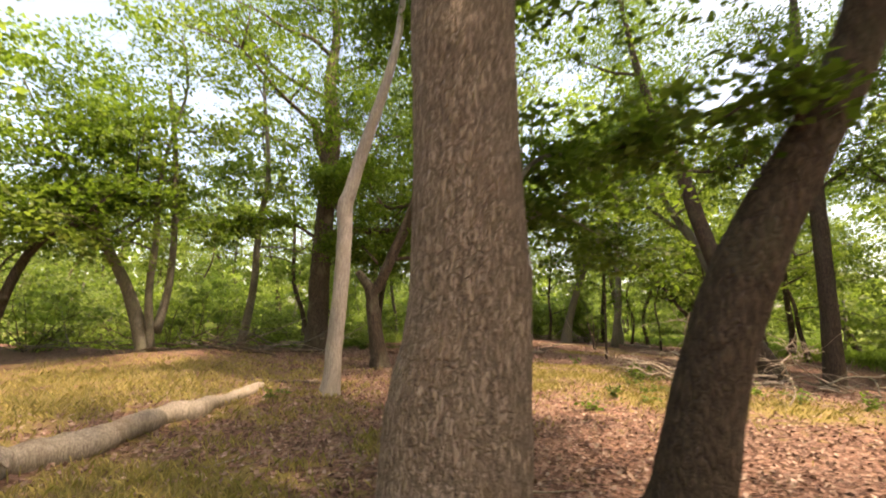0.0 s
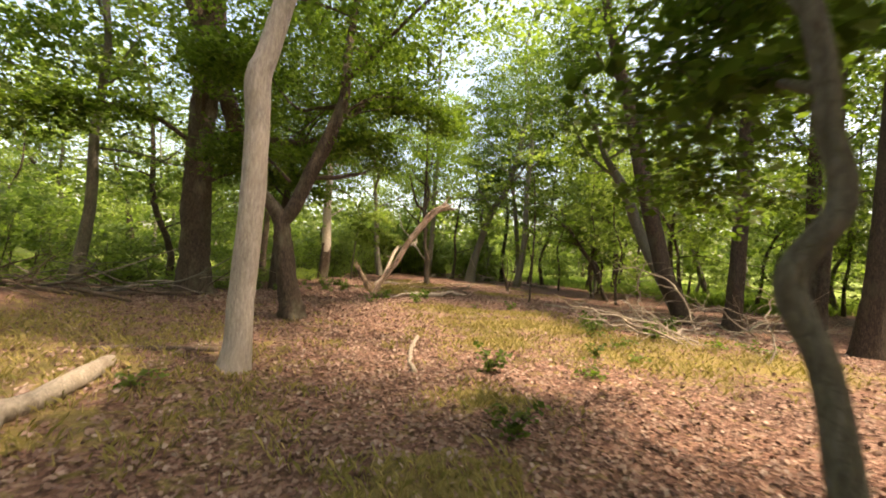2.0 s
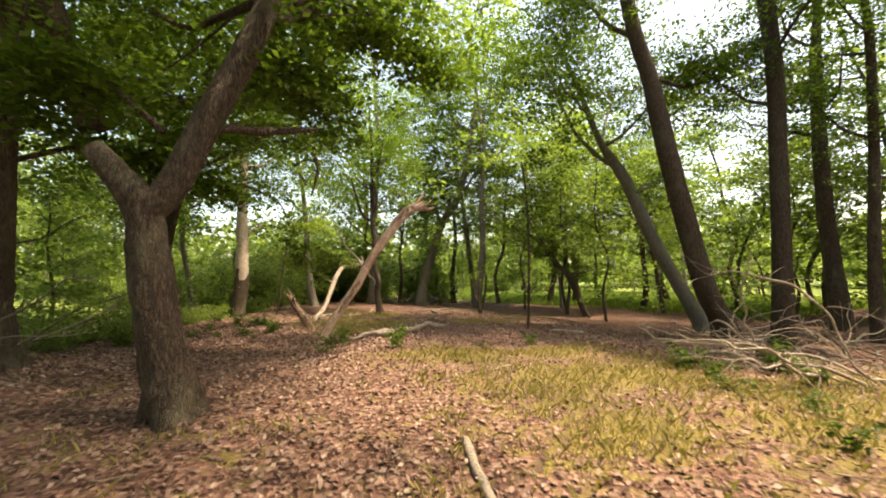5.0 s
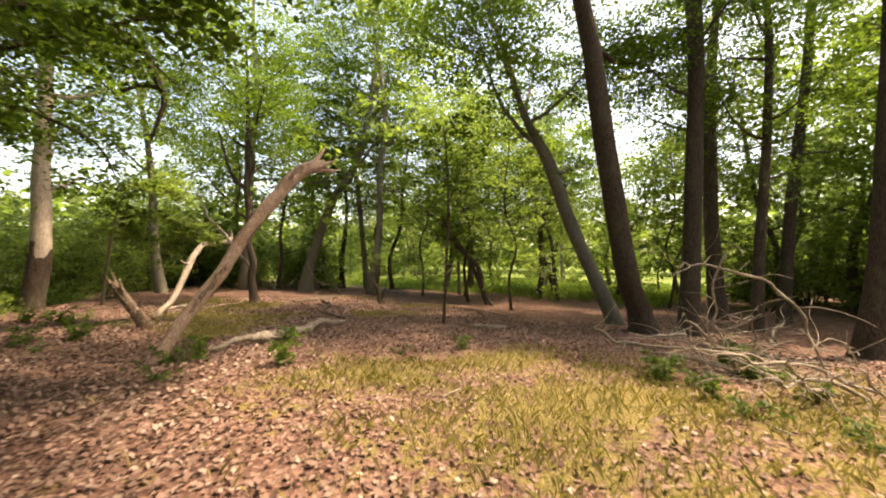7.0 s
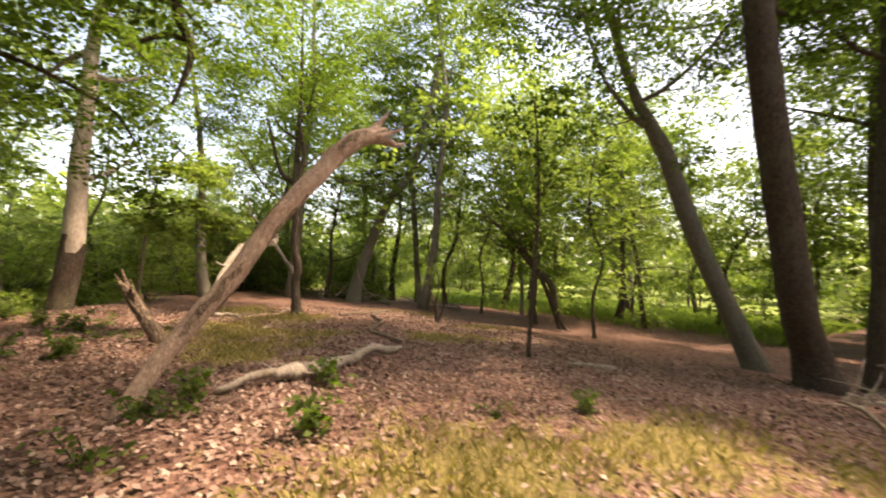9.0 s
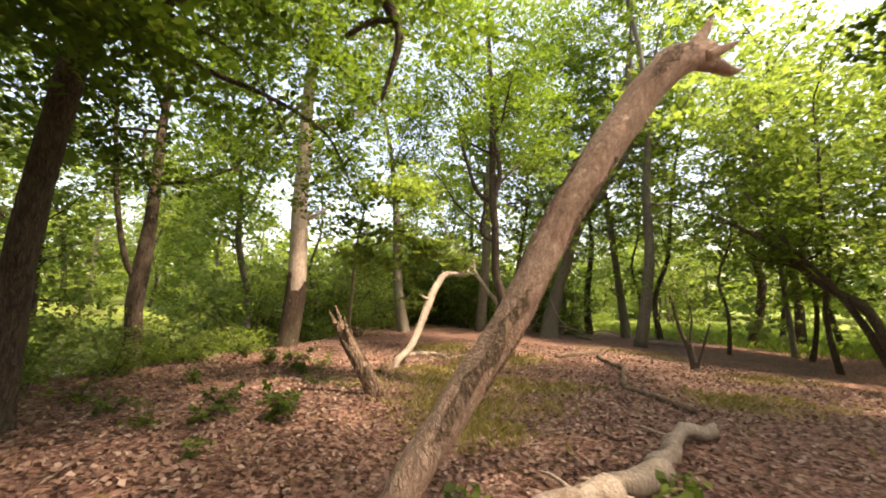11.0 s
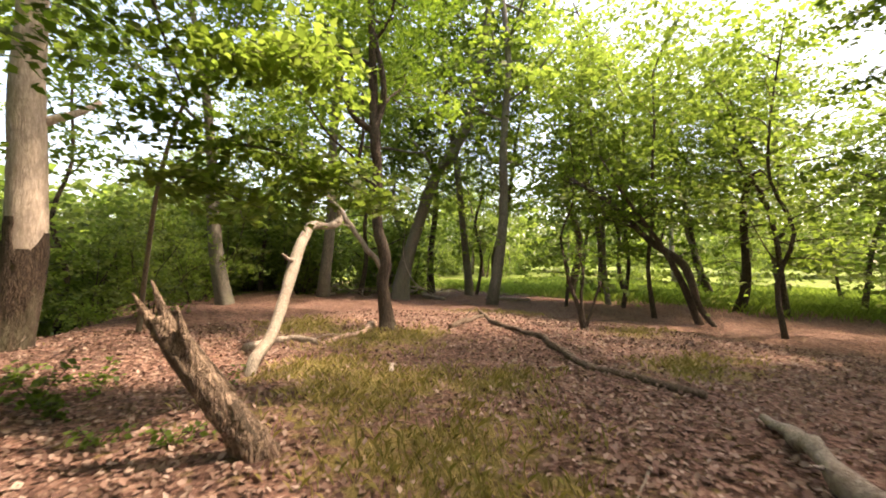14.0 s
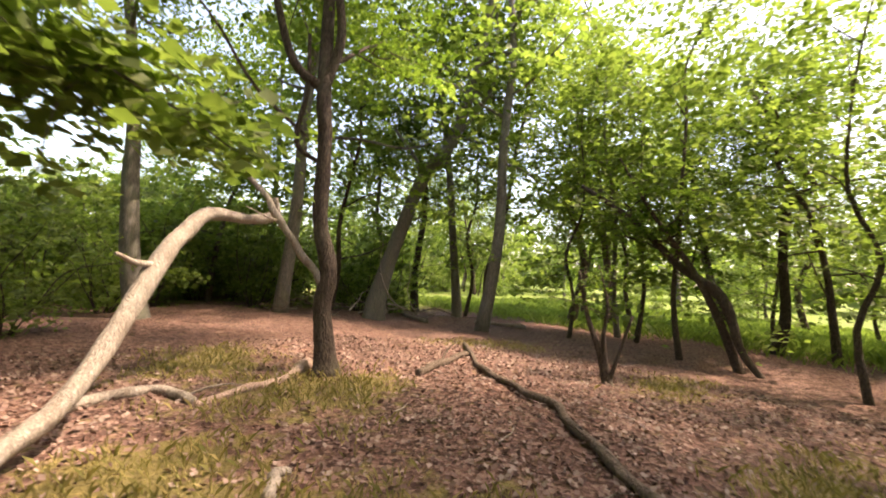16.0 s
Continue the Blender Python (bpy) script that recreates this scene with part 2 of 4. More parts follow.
    c, nrm = np.asarray(centres) - np.array(origin), np.asarray(normals)
    k = len(c)
    nrm = nrm + rng.normal(0, 0.42, (k, 3))
    nrm /= np.linalg.norm(nrm, axis=1)[:, None] + 1e-9
    d = rng.normal(0, 1, (k, 3))
    d -= nrm * (d * nrm).sum(1)[:, None]
    d /= np.linalg.norm(d, axis=1)[:, None] + 1e-9
    s = np.cross(nrm, d)
    ln = size * rng.uniform(0.6, 1.25, (k, 1))
    wd = ln * rng.uniform(0.28, 0.42, (k, 1))
    mid = c + nrm * (-0.12 * ln)
    v = np.stack([c - d * ln * 0.5, mid + s * wd + d * ln * 0.05 + nrm * 0.2 * ln, c + d * ln * 0.5, mid - s * wd + d * ln * 0.05 + nrm * 0.2 * ln], 1).reshape(-1, 3)
    me = bpy.data.meshes.new(name)
    me.vertices.add(4 * k)
    me.vertices.foreach_set("co", v.ravel().astype(np.float32))
    idx = np.arange(k)[:, None] * 4 + np.array([0, 1, 2, 0, 2, 3])
    me.loops.add(6 * k)
    me.loops.foreach_set("vertex_index", idx.ravel().astype(np.int32))
    me.polygons.add(2 * k)
    me.polygons.foreach_set("loop_start", np.arange(0, 6 * k, 3, dtype=np.int32))
    me.materials.append(material)
    me.update(calc_edges=True)
    return me


def sprays(ends, per, spread, rng):
    """Leaf places in flat, drooping sprays round the given twig ends."""
    ends = np.asarray(ends)
    k = len(ends)
    tilt = rng.normal(0, 0.28, (k, 2))
    ang, rr = rng.uniform(0, 2 * math.pi, (k, per)), spread * np.sqrt(rng.uniform(0, 1, (k, per)))
    ox, oy = rr * np.cos(ang) * 1.25, rr * np.sin(ang) * 0.85
    oz = ox * tilt[:, :1] + oy * tilt[:, 1:] - 0.25 * rr ** 2 / spread + rng.normal(0, 0.09 * spread, (k, per))
    turn = rng.uniform(0, 2 * math.pi, (k, 1))
    px, py = ox * np.cos(turn) - oy * np.sin(turn), ox * np.sin(turn) + oy * np.cos(turn)
    places = (ends[:, None, :] + np.stack([px, py, oz], 2)).reshape(-1, 3)
    nrm = np.repeat(np.stack([-tilt[:, 0], -tilt[:, 1], np.ones(k)], 1), per, 0)
    return places, nrm


def branch_line(start, heading, length, r, rng, rise=0.25, steps=5):
    """A wandering limb that leaves start along heading and lifts or droops."""
    p, h, out = np.array(start, float), np.array(heading, float), []
    for k in range(steps + 1):
        out.append((*p, r * (1 - 0.85 * k / steps)))
        h = h + rng.normal(0, 0.45 / math.sqrt(steps), 3) + np.array([0, 0, rise * 0.25])
        h /= np.linalg.norm(h)
        p = p + h * length / steps
    return out


WAY = [(0.0, -2.0), (0.0, 0.0), (-0.9, 1.8), (-1.2, 4.0), (-1.2, 6.0), (-0.6, 8.8), (0.2, 10.3), (0.4, 12.0), (0.0, 14.4), (-0.4, 15.6), (0.3, 16.9), (1.8, 18.1), (3.0, 19.2)]


def off_way(p):
    """Plan distance of many points from the footway."""
    best = np.full(len(p), 1e9)
    for (ax, ay), (bx, by) in zip(WAY, WAY[1:]):
        d = np.array([bx - ax, by - ay])
        k = np.clip(((p[:, 0] - ax) * d[0] + (p[:, 1] - ay) * d[1]) / d.dot(d), 0, 1)
        best = np.minimum(best, np.hypot(p[:, 0] - ax - k * d[0], p[:, 1] - ay - k * d[1]))
    return best


# floor ellipses kept sunlit by leaving out leaves towards the sun
SUN_PATCHES = [(5.6, 7.0, 4.2, 3.2), (-6.5, 7.0, 3.5, 3.0), (3.2, 12.2, 1.6, 1.0), (9.5, 27.0, 5.0, 3.0)]


def shades_sun_patch(p):
    """Whether points of foliage would cast shade on the floor patches chosen to be sunny."""
    foot = p[:, :2] - p[:, 2:] * np.array([_to.x / _to.z, _to.y / _to.z])
    out = np.zeros(len(p), bool)
    for cx, cy, rx, ry in SUN_PATCHES:
        out |= ((foot[:, 0] - cx) / rx) ** 2 + ((foot[:, 1] - cy) / ry) ** 2 < 1
    return out


def bough(thing, line, material, seed, clumps, per=40, spread=0.35, size=0.1, sides=7, tuft=0.25, leaf=None):
    """A leafy bough of a thing: the wood, side twigs and loose sprays of leaves along its outer part."""
    r = np.random.default_rng(seed)
    o = Vector(thing.location)
    part("limb", tube("limb", line, material, o, 4, sides, 0.08, 0, seed), thing)
    c = spline(line, 4)
    c = c[len(c) // 3:]
    ends = []
    for k in range(clumps):
        q = c[r.integers(0, len(c))]
        a = r.uniform(0, 6.28)
        tw = branch_line(q[:3], (math.cos(a), math.sin(a), r.uniform(-0.4, 0.3)), r.uniform(0.4, 1.0) * tuft * 3, max(0.004, q[3] * 0.35), r, -0.1, 3)
        part("twig", tube("twig", tw, material, o, 2, 4, 0, 0, k), thing)
        ends += [t[:3] for t in tw[1:]]
    p, n = sprays(np.array(ends), per, spread, r)
    part("foliage", leaf_mesh("foliage", p, n, size, leaf or LEAF, r, o), thing, "drooping fresh green leaves")


def bark_strip(thing, line, material, a0, a1, lo, hi, seed):
    """A ragged sheet of loose bark left on a peeled stem, standing a little proud of the wood."""
    o = Vector(thing.location)
    c = spline(line, 8)
    tang = np.gradient(c[:, :3], axis=0)
    rows = range(int(lo * len(c)), max(int(lo * len(c)) + 4, int(hi * len(c))))
    verts, faces, m = [], [], 7
    rows = [i for i in rows if i < len(c)]
    for j, i in enumerate(rows):
        t = Vector(tang[i]).normalized()
        u = Vector((0, 1, 0))
        u = (u - t * u.dot(t)).normalized()
        w = t.cross(u)
        e = math.sin(math.pi * (j + 0.4) / len(rows)) ** 0.4
        mid = 0.5 * (a0 + a1) + 0.35 * noise.noise(Vector((seed, 0.5 * j, 2)))
        half = 0.5 * (a1 - a0) * e * (0.75 + 0.7 * noise.noise(Vector((seed * 3.1, 0.9 * j, 0))))
        for layer in (0.9, 1.1):
            for q in range(m):
                a = mid + half * (2 * q / (m - 1) - 1)
                k = c[i, 3] * (layer + (0.08 * noise.noise(Vector((q, j, seed))) if layer > 1 else 0))
                verts.append(tuple(Vector(c[i, :3]) + (u * math.cos(a) + w * math.sin(a)) * k - o))
    for j in range(len(rows) - 1):
        for q in range(m - 1):
            a, b = j * 2 * m + m + q, (j + 1) * 2 * m + m + q
            faces.append((a, a + 1, b + 1, b))
        for q, f in ((0, 1), (m - 1, 0)):
            a, b = j * 2 * m + q, (j + 1) * 2 * m + q
            faces.append((a, a + m, b + m, b) if f else (a + m, a, b, b + m))
    part("bark", mesh_from("bark", verts, faces, material), thing, "loose strip of dark reddish bark")


def jag(line, amount, seed):
    """A dead branch's line with small kinks in it."""
    r = np.random.default_rng(seed)
    c = spline(line, 3)
    c[1:-1, :3] += r.normal(0, amount, (len(c) - 2, 3))
    return [tuple(q) for q in c.tolist()]


def crown_on(thing, origin, stem, material, seed, limbs=9, reach=3.0, low=0.45, leaves=9000, size=0.11, leaf=None, per=70, spread=0.55, rise=0.3):
    """Limbs grown from the upper stem, twigs on them, and leaves in sprays at the twigs."""
    rng = np.random.default_rng(seed)
    if leaves > 3000:
        leaves, size, reach, spread = int(leaves * 2.1), size * 0.98, reach * 1.4, spread * 1.25
    c = spline(stem, 6)
    ends = []
    for k in range(limbs):
        u = low + (1 - low) * (k + rng.uniform(0, 0.8)) / limbs
        i = int(np.argmin(np.abs(c[:, 2] - (c[0, 2] + u * (c[-1, 2] - c[0, 2])))))
        a = k * 2.4 + rng.uniform(-0.5, 0.5)
        ln = reach * rng.uniform(0.65, 1.15) * (1.15 - 0.5 * u)
        r = max(0.012, min(0.5 * c[i, 3], 0.022 * ln))
        line = branch_line(c[i, :3], (math.cos(a), math.sin(a), 0.55 * rng.uniform(0, 1)), ln, r, rng, rise, 8)
        part("limb", tube("limb", line, material, origin, 3, 6, 0.05, 0, seed + k), thing)
        for x, y, z, _ in line[2:]:
            ends.append((x, y, z))
        for j in range(5):
            q = line[rng.integers(1, len(line))]
            b = a + rng.choice([-1, 1]) * rng.uniform(0.5, 1.3)
            tw = branch_line(q[:3], (math.cos(b), math.sin(b), rng.uniform(-0.35, 0.4)), ln * rng.uniform(0.25, 0.5), max(0.006, r * 0.35), rng, 0.0, 3)
            part("twig", tube("twig", tw, material, origin, 2, 4, 0, 0, j), thing)
            ends += [t[:3] for t in tw[1:]]
    ends = np.array(ends)
    need = max(1, leaves // per)
    pick = ends[rng.integers(0, len(ends), need)] + rng.normal(0, 0.33 * reach / 3, (need, 3))
    pts, nrm = sprays(pick, per, spread, rng)
    away = off_way(pts)                       # the footway is kept clear of foliage
    keep = ((away > 1.7) | (pts[:, 2] > 4.4)) & ((away > 3.2) | (pts[:, 2] > 2.9)) & (pts[:, 2] > 0.5)
    keep &= ~(shades_sun_patch(pts) & (rng.random(len(pts)) < 0.85))
    pts, nrm = pts[keep], nrm[keep]
    part("crown", leaf_mesh("crown", pts, nrm, size, leaf or LEAF, rng, origin), thing, "loose crown of green leaves with gaps")


def climb(points, height):
    """The given lower stem, carried on upward to its full height with a taper."""
    p, q = np.array(points[-2]), np.array(points[-1])
    d = (q - p)[:3] / np.linalg.norm((q - p)[:3])
    out, at, r = list(points), q[:3].copy(), q[3]
    left = height - at[2]
    n = max(1, int(left / 2))
    for k in range(1, n + 1):
        d = d * 0.75 + np.array([0.12 * math.sin(3.1 * k + at[0]), 0.12 * math.cos(2.3 * k + at[1]), 0.3])
        d /= np.linalg.norm(d)
        at = at + d * left / n
        out.append((*at, max(0.02, r * (1 - 0.85 * k / n))))
    return out


def to_ground(points):
    """The stem with its foot carried a little way into the soil."""
    x, y, z, r = points[0]
    g = ground_z(x, y) - 0.12
    if z <= g:
        return list(points)
    x1, y1, z1, _ = points[1]
    k = min(1.0, (z - g) / max(0.3, z1 - z))
    return [(x - 0.5 * k * (x1 - x), y - 0.5 * k * (y1 - y), g, r * 1.06), *points]


def tree(name, label, material, stem, height=0.0, arms=(), seed=1, sides=14, per=6, flare=0.35, rough=0.06, group="", **crown):
    """A standing tree: trunk, the limbs that show, and a crown of its own where it has leaves."""
    stem = to_ground(stem)
    origin = Vector((stem[0][0], stem[0][1], ground_z(stem[0][0], stem[0][1])))
    thing = new(name)
    thing.location = origin
    tagged(thing, label, "tree", group)
    full = climb(stem, height) if height else stem
    part("trunk", tube("trunk", full, material, origin, per, sides, rough, flare, seed), thing)
    for k, arm in enumerate(arms):
        part("limb", tube("limb", arm, material, origin, 5, max(6, sides - 4), 0.08, 0, seed + k), thing)
    if crown:
        crown_on(thing, origin, full, material, seed, **crown)
    return thing


def log(name, label, material, line, seed=3, sides=9, stubs=0, category="log"):
    """A fallen trunk or branch lying on the soil, with broken side stubs."""
    rng = np.random.default_rng(seed)
    fine = spline(line, 3)
    fine[1:-1, :3] += rng.normal(0, 0.32, (len(fine) - 2, 3)) * fine[1:-1, 3:] * (1.0, 1.0, 0.5)
    fine[:, 3] *= rng.uniform(0.8, 1.18, len(fine))
    line = [(x, y, max(z, ground_z(x, y) + 0.45 * r), r) for x, y, z, r in fine.tolist()]
    origin = Vector((line[0][0], line[0][1], ground_z(line[0][0], line[0][1])))
    thing = new(name)
    thing.location = origin
    tagged(thing, label, category)
    part("stem", tube("stem", line, material, origin, 3, sides, 0.2, 0, seed), thing)
    for k in range(stubs):
        x, y, z, r = line[rng.integers(1, len(line))]
        a = rng.uniform(0, 6.28)
        tw = branch_line((x, y, z), (math.cos(a), math.sin(a), rng.uniform(0.1, 0.8)), rng.uniform(0.25, 0.7), r * 0.35, rng, 0, 3)
        part("stub", tube("stub", tw, material, origin, 2, 5, 0.1, 0, k), thing)
    return thing


# ---- the ground, the creek and the meadow ----
GRASSY = [(-7.5, 8, 6.5, 5.5), (-2.6, 3.4, 2.2, 1.5), (4.8, 8.6, 3.0, 2.0), (3.6, 10.8, 3.2, 2.0), (2.2, 9.3, 1.5, 0.8), (4.3, 12.6, 1.6, 0.9), (1.9, 18.7, 1.2, 1.1), (2.2, 20.3, 1.6, 1.2),
          (3.5, 22.6, 1.3, 1.2), (6.4, 18.4, 1.7, 0.7), (9.6, 25.0, 2.0, 1.0), (3.0, 24.6, 1.2, 1.2), (2.1, 21.4, 1.2, 0.7), (5.8, 7.4, 3.0, 1.6), (4.3, 22.6, 1.0, 0.7), (3.3, 19.6, 0.9, 0.7), (1.6, 17.8, 0.9, 0.7), (2.4, 13.2, 1.6, 1.2), (-0.3, 5.0, 1.0, 0.8), (0.8, 6.6, 1.0, 0.6), (9.6, 20.8, 1.8, 0.8)]


def grass_cover(x, y):
    """How grassy the floor is, from bare litter at 0 to turf at 1."""
    g = max(math.exp(-1.2 * (((x - cx) / rx) ** 2 + ((y - cy) / ry) ** 2)) for cx, cy, rx, ry in GRASSY)
    g = max(g, smooth(16, 21, x + 0.15 * (y - 24)) * smooth(14, 20, y))
    g = max(g, 0.95 * smooth(4.5, 8, bank_distance(x, y)), 0.8 * smooth(31, 36, y))
    return g * (0.8 + 0.5 * noise.noise(Vector((x * 0.8, y * 0.8, 3.0))))


def axis(lo, a, b, hi, step):
    """Grid lines: close together from a to b, wider and wider beyond."""
    mid = list(np.arange(a, b, step))
    left, right, d = [a], [b], step
    while left[-1] > lo:
        d *= 1.25
        left.append(left[-1] - d)
    d = step
    while right[-1] < hi:
        d *= 1.25
        right.append(right[-1] + d)
    return left[:0:-1] + mid + right


def build_ground():
    xs, ys = axis(-500, -9, 18, 500, 0.2), axis(-500, -2, 33, 500, 0.2)
    verts, cover = [], []
    for y in ys:
        for x in xs:
            near = -10 < x < 19 and -3 < y < 34
            bump = 0.035 * noise.noise(Vector((x * 2.1, y * 2.1, 0))) + 0.018 * noise.noise(Vector((x * 6, y * 6, 5))) if near else 0
            verts.append((x, y, ground_z(x, y) + bump))
            cover.append(grass_cover(x, y))
    w = len(xs)
    faces = [(j * w + i, j * w + i + 1, (j + 1) * w + i + 1, (j + 1) * w + i) for j in range(len(ys) - 1) for i in range(w - 1)]
    me = mesh_from("ground", verts, faces, GROUND)
    me.attributes.new("grass", "FLOAT", "POINT").data.foreach_set("value", cover)
    me.attributes.new("lush", "FLOAT", "POINT").data.foreach_set("value", [max(smooth(15, 20, x + 0.15 * (y - 24)) * smooth(13, 18, y), smooth(4, 7, bank_distance(x, y)), 0.8 * smooth(30, 35, y)) for x, y, _ in verts])
    return tagged(new("ground", me), "brown leaf litter floor with yellow-green grass patches", "ground", kind="structure")


build_ground()
water = new("water", mesh_from("water", [(-140, 8, -0.72), (6, 8, -0.72), (6, 90, -0.72), (-140, 90, -0.72)], [(0, 1, 2, 3)], WATER))
tagged(water, "dark still creek water mirroring the trees", "water", kind="structure")

# ---- standing trees along the walk ----
tree("oak_tree", "massive upright oak with furrowed grey-brown bark", OAK, [(0.07, 2.26, 0.29, 0.406), (0.07, 2.26, 0.58, 0.401), (0.1, 2.25, 1.08, 0.379), (0.14, 2.25, 1.38, 0.353), (0.15, 2.25, 1.88, 0.329), (0.12, 2.25, 2.72, 0.31), (0.1, 2.25, 3.49, 0.325)], 15, seed=1, sides=72, per=14, flare=0.22, rough=0.035, limbs=10, reach=5.0, low=0.5, leaves=18000)
tree("leaning_tree", "leaning tree with dark rough bark beside the oak", DARK, [(1.31, 2.43, 0.3, 0.233), (1.37, 2.39, 0.54, 0.204), (1.51, 2.29, 1.25, 0.175), (1.69, 2.17, 1.86, 0.16), (1.92, 2.03, 2.39, 0.124), (2.16, 1.87, 2.99, 0.108)], 9, seed=2, sides=28, per=9, limbs=10, reach=3.0, low=0.45, leaves=14000)
tree("crooked_tree", "slim crooked tree with a kinked grey trunk", GREY, [(0.6, 3.27, 0.77, 0.057), (0.59, 3.28, 0.85, 0.055), (0.56, 3.34, 1.25, 0.048), (0.51, 3.42, 1.54, 0.05), (0.57, 3.31, 1.81, 0.041), (0.55, 3.35, 2.1, 0.039), (0.53, 3.39, 2.48, 0.037)], 7, seed=3, flare=0.2, limbs=6, reach=2.0, low=0.8, leaves=6000)
tree("pale_tree", "slender tree with smooth pale grey bark", PALE, [(-2.1, 7.9, 0.04, 0.196), (-2.07, 7.91, 0.38, 0.166), (-2.06, 7.91, 0.91, 0.156), (-2.0, 7.92, 2.12, 0.152), (-1.99, 7.94, 3.07, 0.145), (-2.01, 7.95, 3.7, 0.158), (-1.93, 7.95, 4.0, 0.14), (-1.76, 7.97, 4.73, 0.126)], 12, seed=4, sides=24, per=8, flare=0.2, rough=0.05, limbs=8, reach=3.2, low=0.72, leaves=12000)
FORK_ARM = [(-1.94, 11.57, 1.6, 0.141), (-2.01, 11.57, 2.09, 0.16), (-1.8, 11.58, 2.42, 0.147), (-1.49, 11.61, 3.22, 0.157), (-1.15, 11.63, 4.04, 0.145), (-0.86, 11.65, 5, 0.12), (-0.84, 11.65, 5.92, 0.1)]
tree("forked_tree", "dark knobbly tree forked low with one broken arm", BROWN, [(-1.72, 11.59, 0.09, 0.274), (-1.8, 11.58, 0.63, 0.211), (-1.93, 11.57, 1.38, 0.193), (-2.02, 11.57, 2.09, 0.159), (-2.04, 11.57, 2.22, 0.104)], 0, [climb(FORK_ARM, 10), [(-1.94, 11.57, 1.6, 0.152), (-2.01, 11.57, 2.06, 0.165), (-2.14, 11.56, 2.35, 0.152), (-2.45, 11.54, 2.75, 0.096)], [(-1.49, 11.61, 3.22, 0.065), (-1.48, 11.66, 3.12, 0.043), (-1.23, 11.74, 3.18, 0.050), (-0.98, 11.82, 3.22, 0.052), (-0.61, 11.93, 3.33, 0.043), (-0.27, 12.03, 3.44, 0.025)]], seed=5, sides=28, per=9, rough=0.17, flare=0.5)
tree_limb = bpy.data.objects['forked_tree']
crown_on(tree_limb, Vector(tree_limb.location), climb(FORK_ARM, 10), BROWN, 55, limbs=10, reach=3.6, low=0.3, leaves=14000)
tree("old_tree", "tall old tree with thick brown trunk and heavy limbs", BROWN, [(-4.55, 14.92, 0.32, 0.459), (-4.55, 14.91, 1.11, 0.386), (-4.56, 14.91, 1.99, 0.363), (-4.57, 14.91, 4.36, 0.329), (-4.46, 14.94, 6.66, 0.31), (-4.45, 14.95, 9, 0.295)], 17, [[(-3.41, 15.25, 4.02, 0.212), (-3.75, 15.15, 4.93, 0.234), (-4.21, 15.02, 6.41, 0.225), (-4.83, 14.84, 7.94, 0.207), (-5.08, 14.77, 8.93, 0.184)], [(-4.51, 14.93, 4.52, 0.153), (-3.41, 15.25, 4.75, 0.142), (-2.26, 15.58, 4.83, 0.109), (-0.96, 15.96, 5.28, 0.077)]], seed=6, sides=28, per=9, rough=0.13, flare=0.5, limbs=13, reach=4.0, low=0.35, leaves=17000)
SNAG = [(0.34, 15.4, 0.07, 0.066), (0.59, 15.44, 0.51, 0.078), (0.83, 15.49, 0.85, 0.087), (1.19, 15.55, 1.35, 0.094), (1.49, 15.61, 1.86, 0.095), (1.91, 15.69, 2.44, 0.103), (2.4, 15.78, 3.03, 0.110), (2.75, 15.84, 3.25, 0.090), (2.95, 15.88, 3.38, 0.039)]
snag = tree("bare_leaning_snag", "leaning dead snag of peeled pinkish wood with dark bark strips", PEELED, SNAG, 0, [[(2.6, 15.81, 3.17, 0.080), (2.95, 15.88, 3.22, 0.060), (3.14, 15.92, 3.22, 0.040), (3.3, 15.95, 3.28, 0.010)], [(2.6, 15.81, 3.15, 0.072), (2.85, 15.86, 3.45, 0.040), (2.98, 15.88, 3.66, 0.006)], [(2.75, 15.8, 3.2, 0.056), (3.05, 15.84, 3.36, 0.028), (3.2, 15.86, 3.46, 0.005)]], seed=7, sides=24, per=10, flare=0.4, rough=0.2)
for k, (a0, a1, lo, hi) in enumerate([(-0.1, 0.8, 0.08, 0.26), (2.4, 3.4, 0.2, 0.4), (3.7, 4.4, 0.45, 0.6), (0.6, 1.4, 0.42, 0.62), (2.2, 3.2, 0.68, 0.84), (4.4, 5.0, 0.28, 0.4)]):
    bark_strip(snag, SNAG, OLD_WOOD, a0, a1, lo, hi, k + 1)
tree("stub_tree", "dark knobbly tree broken off at its crown", DARK, [(4.18, 23.3, -0.01, 0.186), (4.17, 23.31, 0.16, 0.150), (4.13, 23.33, 0.54, 0.131), (4.09, 23.35, 0.93, 0.125), (4.13, 23.32, 1.4, 0.120), (3.99, 23.39, 2.01, 0.107), (3.97, 23.4, 2.57, 0.102), (3.96, 23.4, 3.21, 0.096), (3.9, 23.43, 4.01, 0.102)], 10, [[(3.91, 23.43, 3.93, 0.077), (3.51, 23.61, 4.26, 0.061), (3.25, 23.73, 5.09, 0.049), (3.06, 23.82, 5.85, 0.036)], [(3.9, 23.43, 3.97, 0.083), (4.06, 23.36, 4.8, 0.066), (3.87, 23.44, 5.94, 0.046)], [(3.92, 23.42, 2.88, 0.032), (3.62, 23.56, 3.15, 0.037), (3.7, 23.52, 3.89, 0.031), (3.67, 23.54, 4.7, 0.025)], [(3.72, 23.52, 3.25, 0.025), (3.08, 23.81, 3.84, 0.024), (2.65, 24.01, 4.53, 0.019), (2.31, 24.17, 4.98, 0.013)]], seed=8, sides=18, per=7, rough=0.1, limbs=10, reach=3.0, low=0.45, leaves=9000)
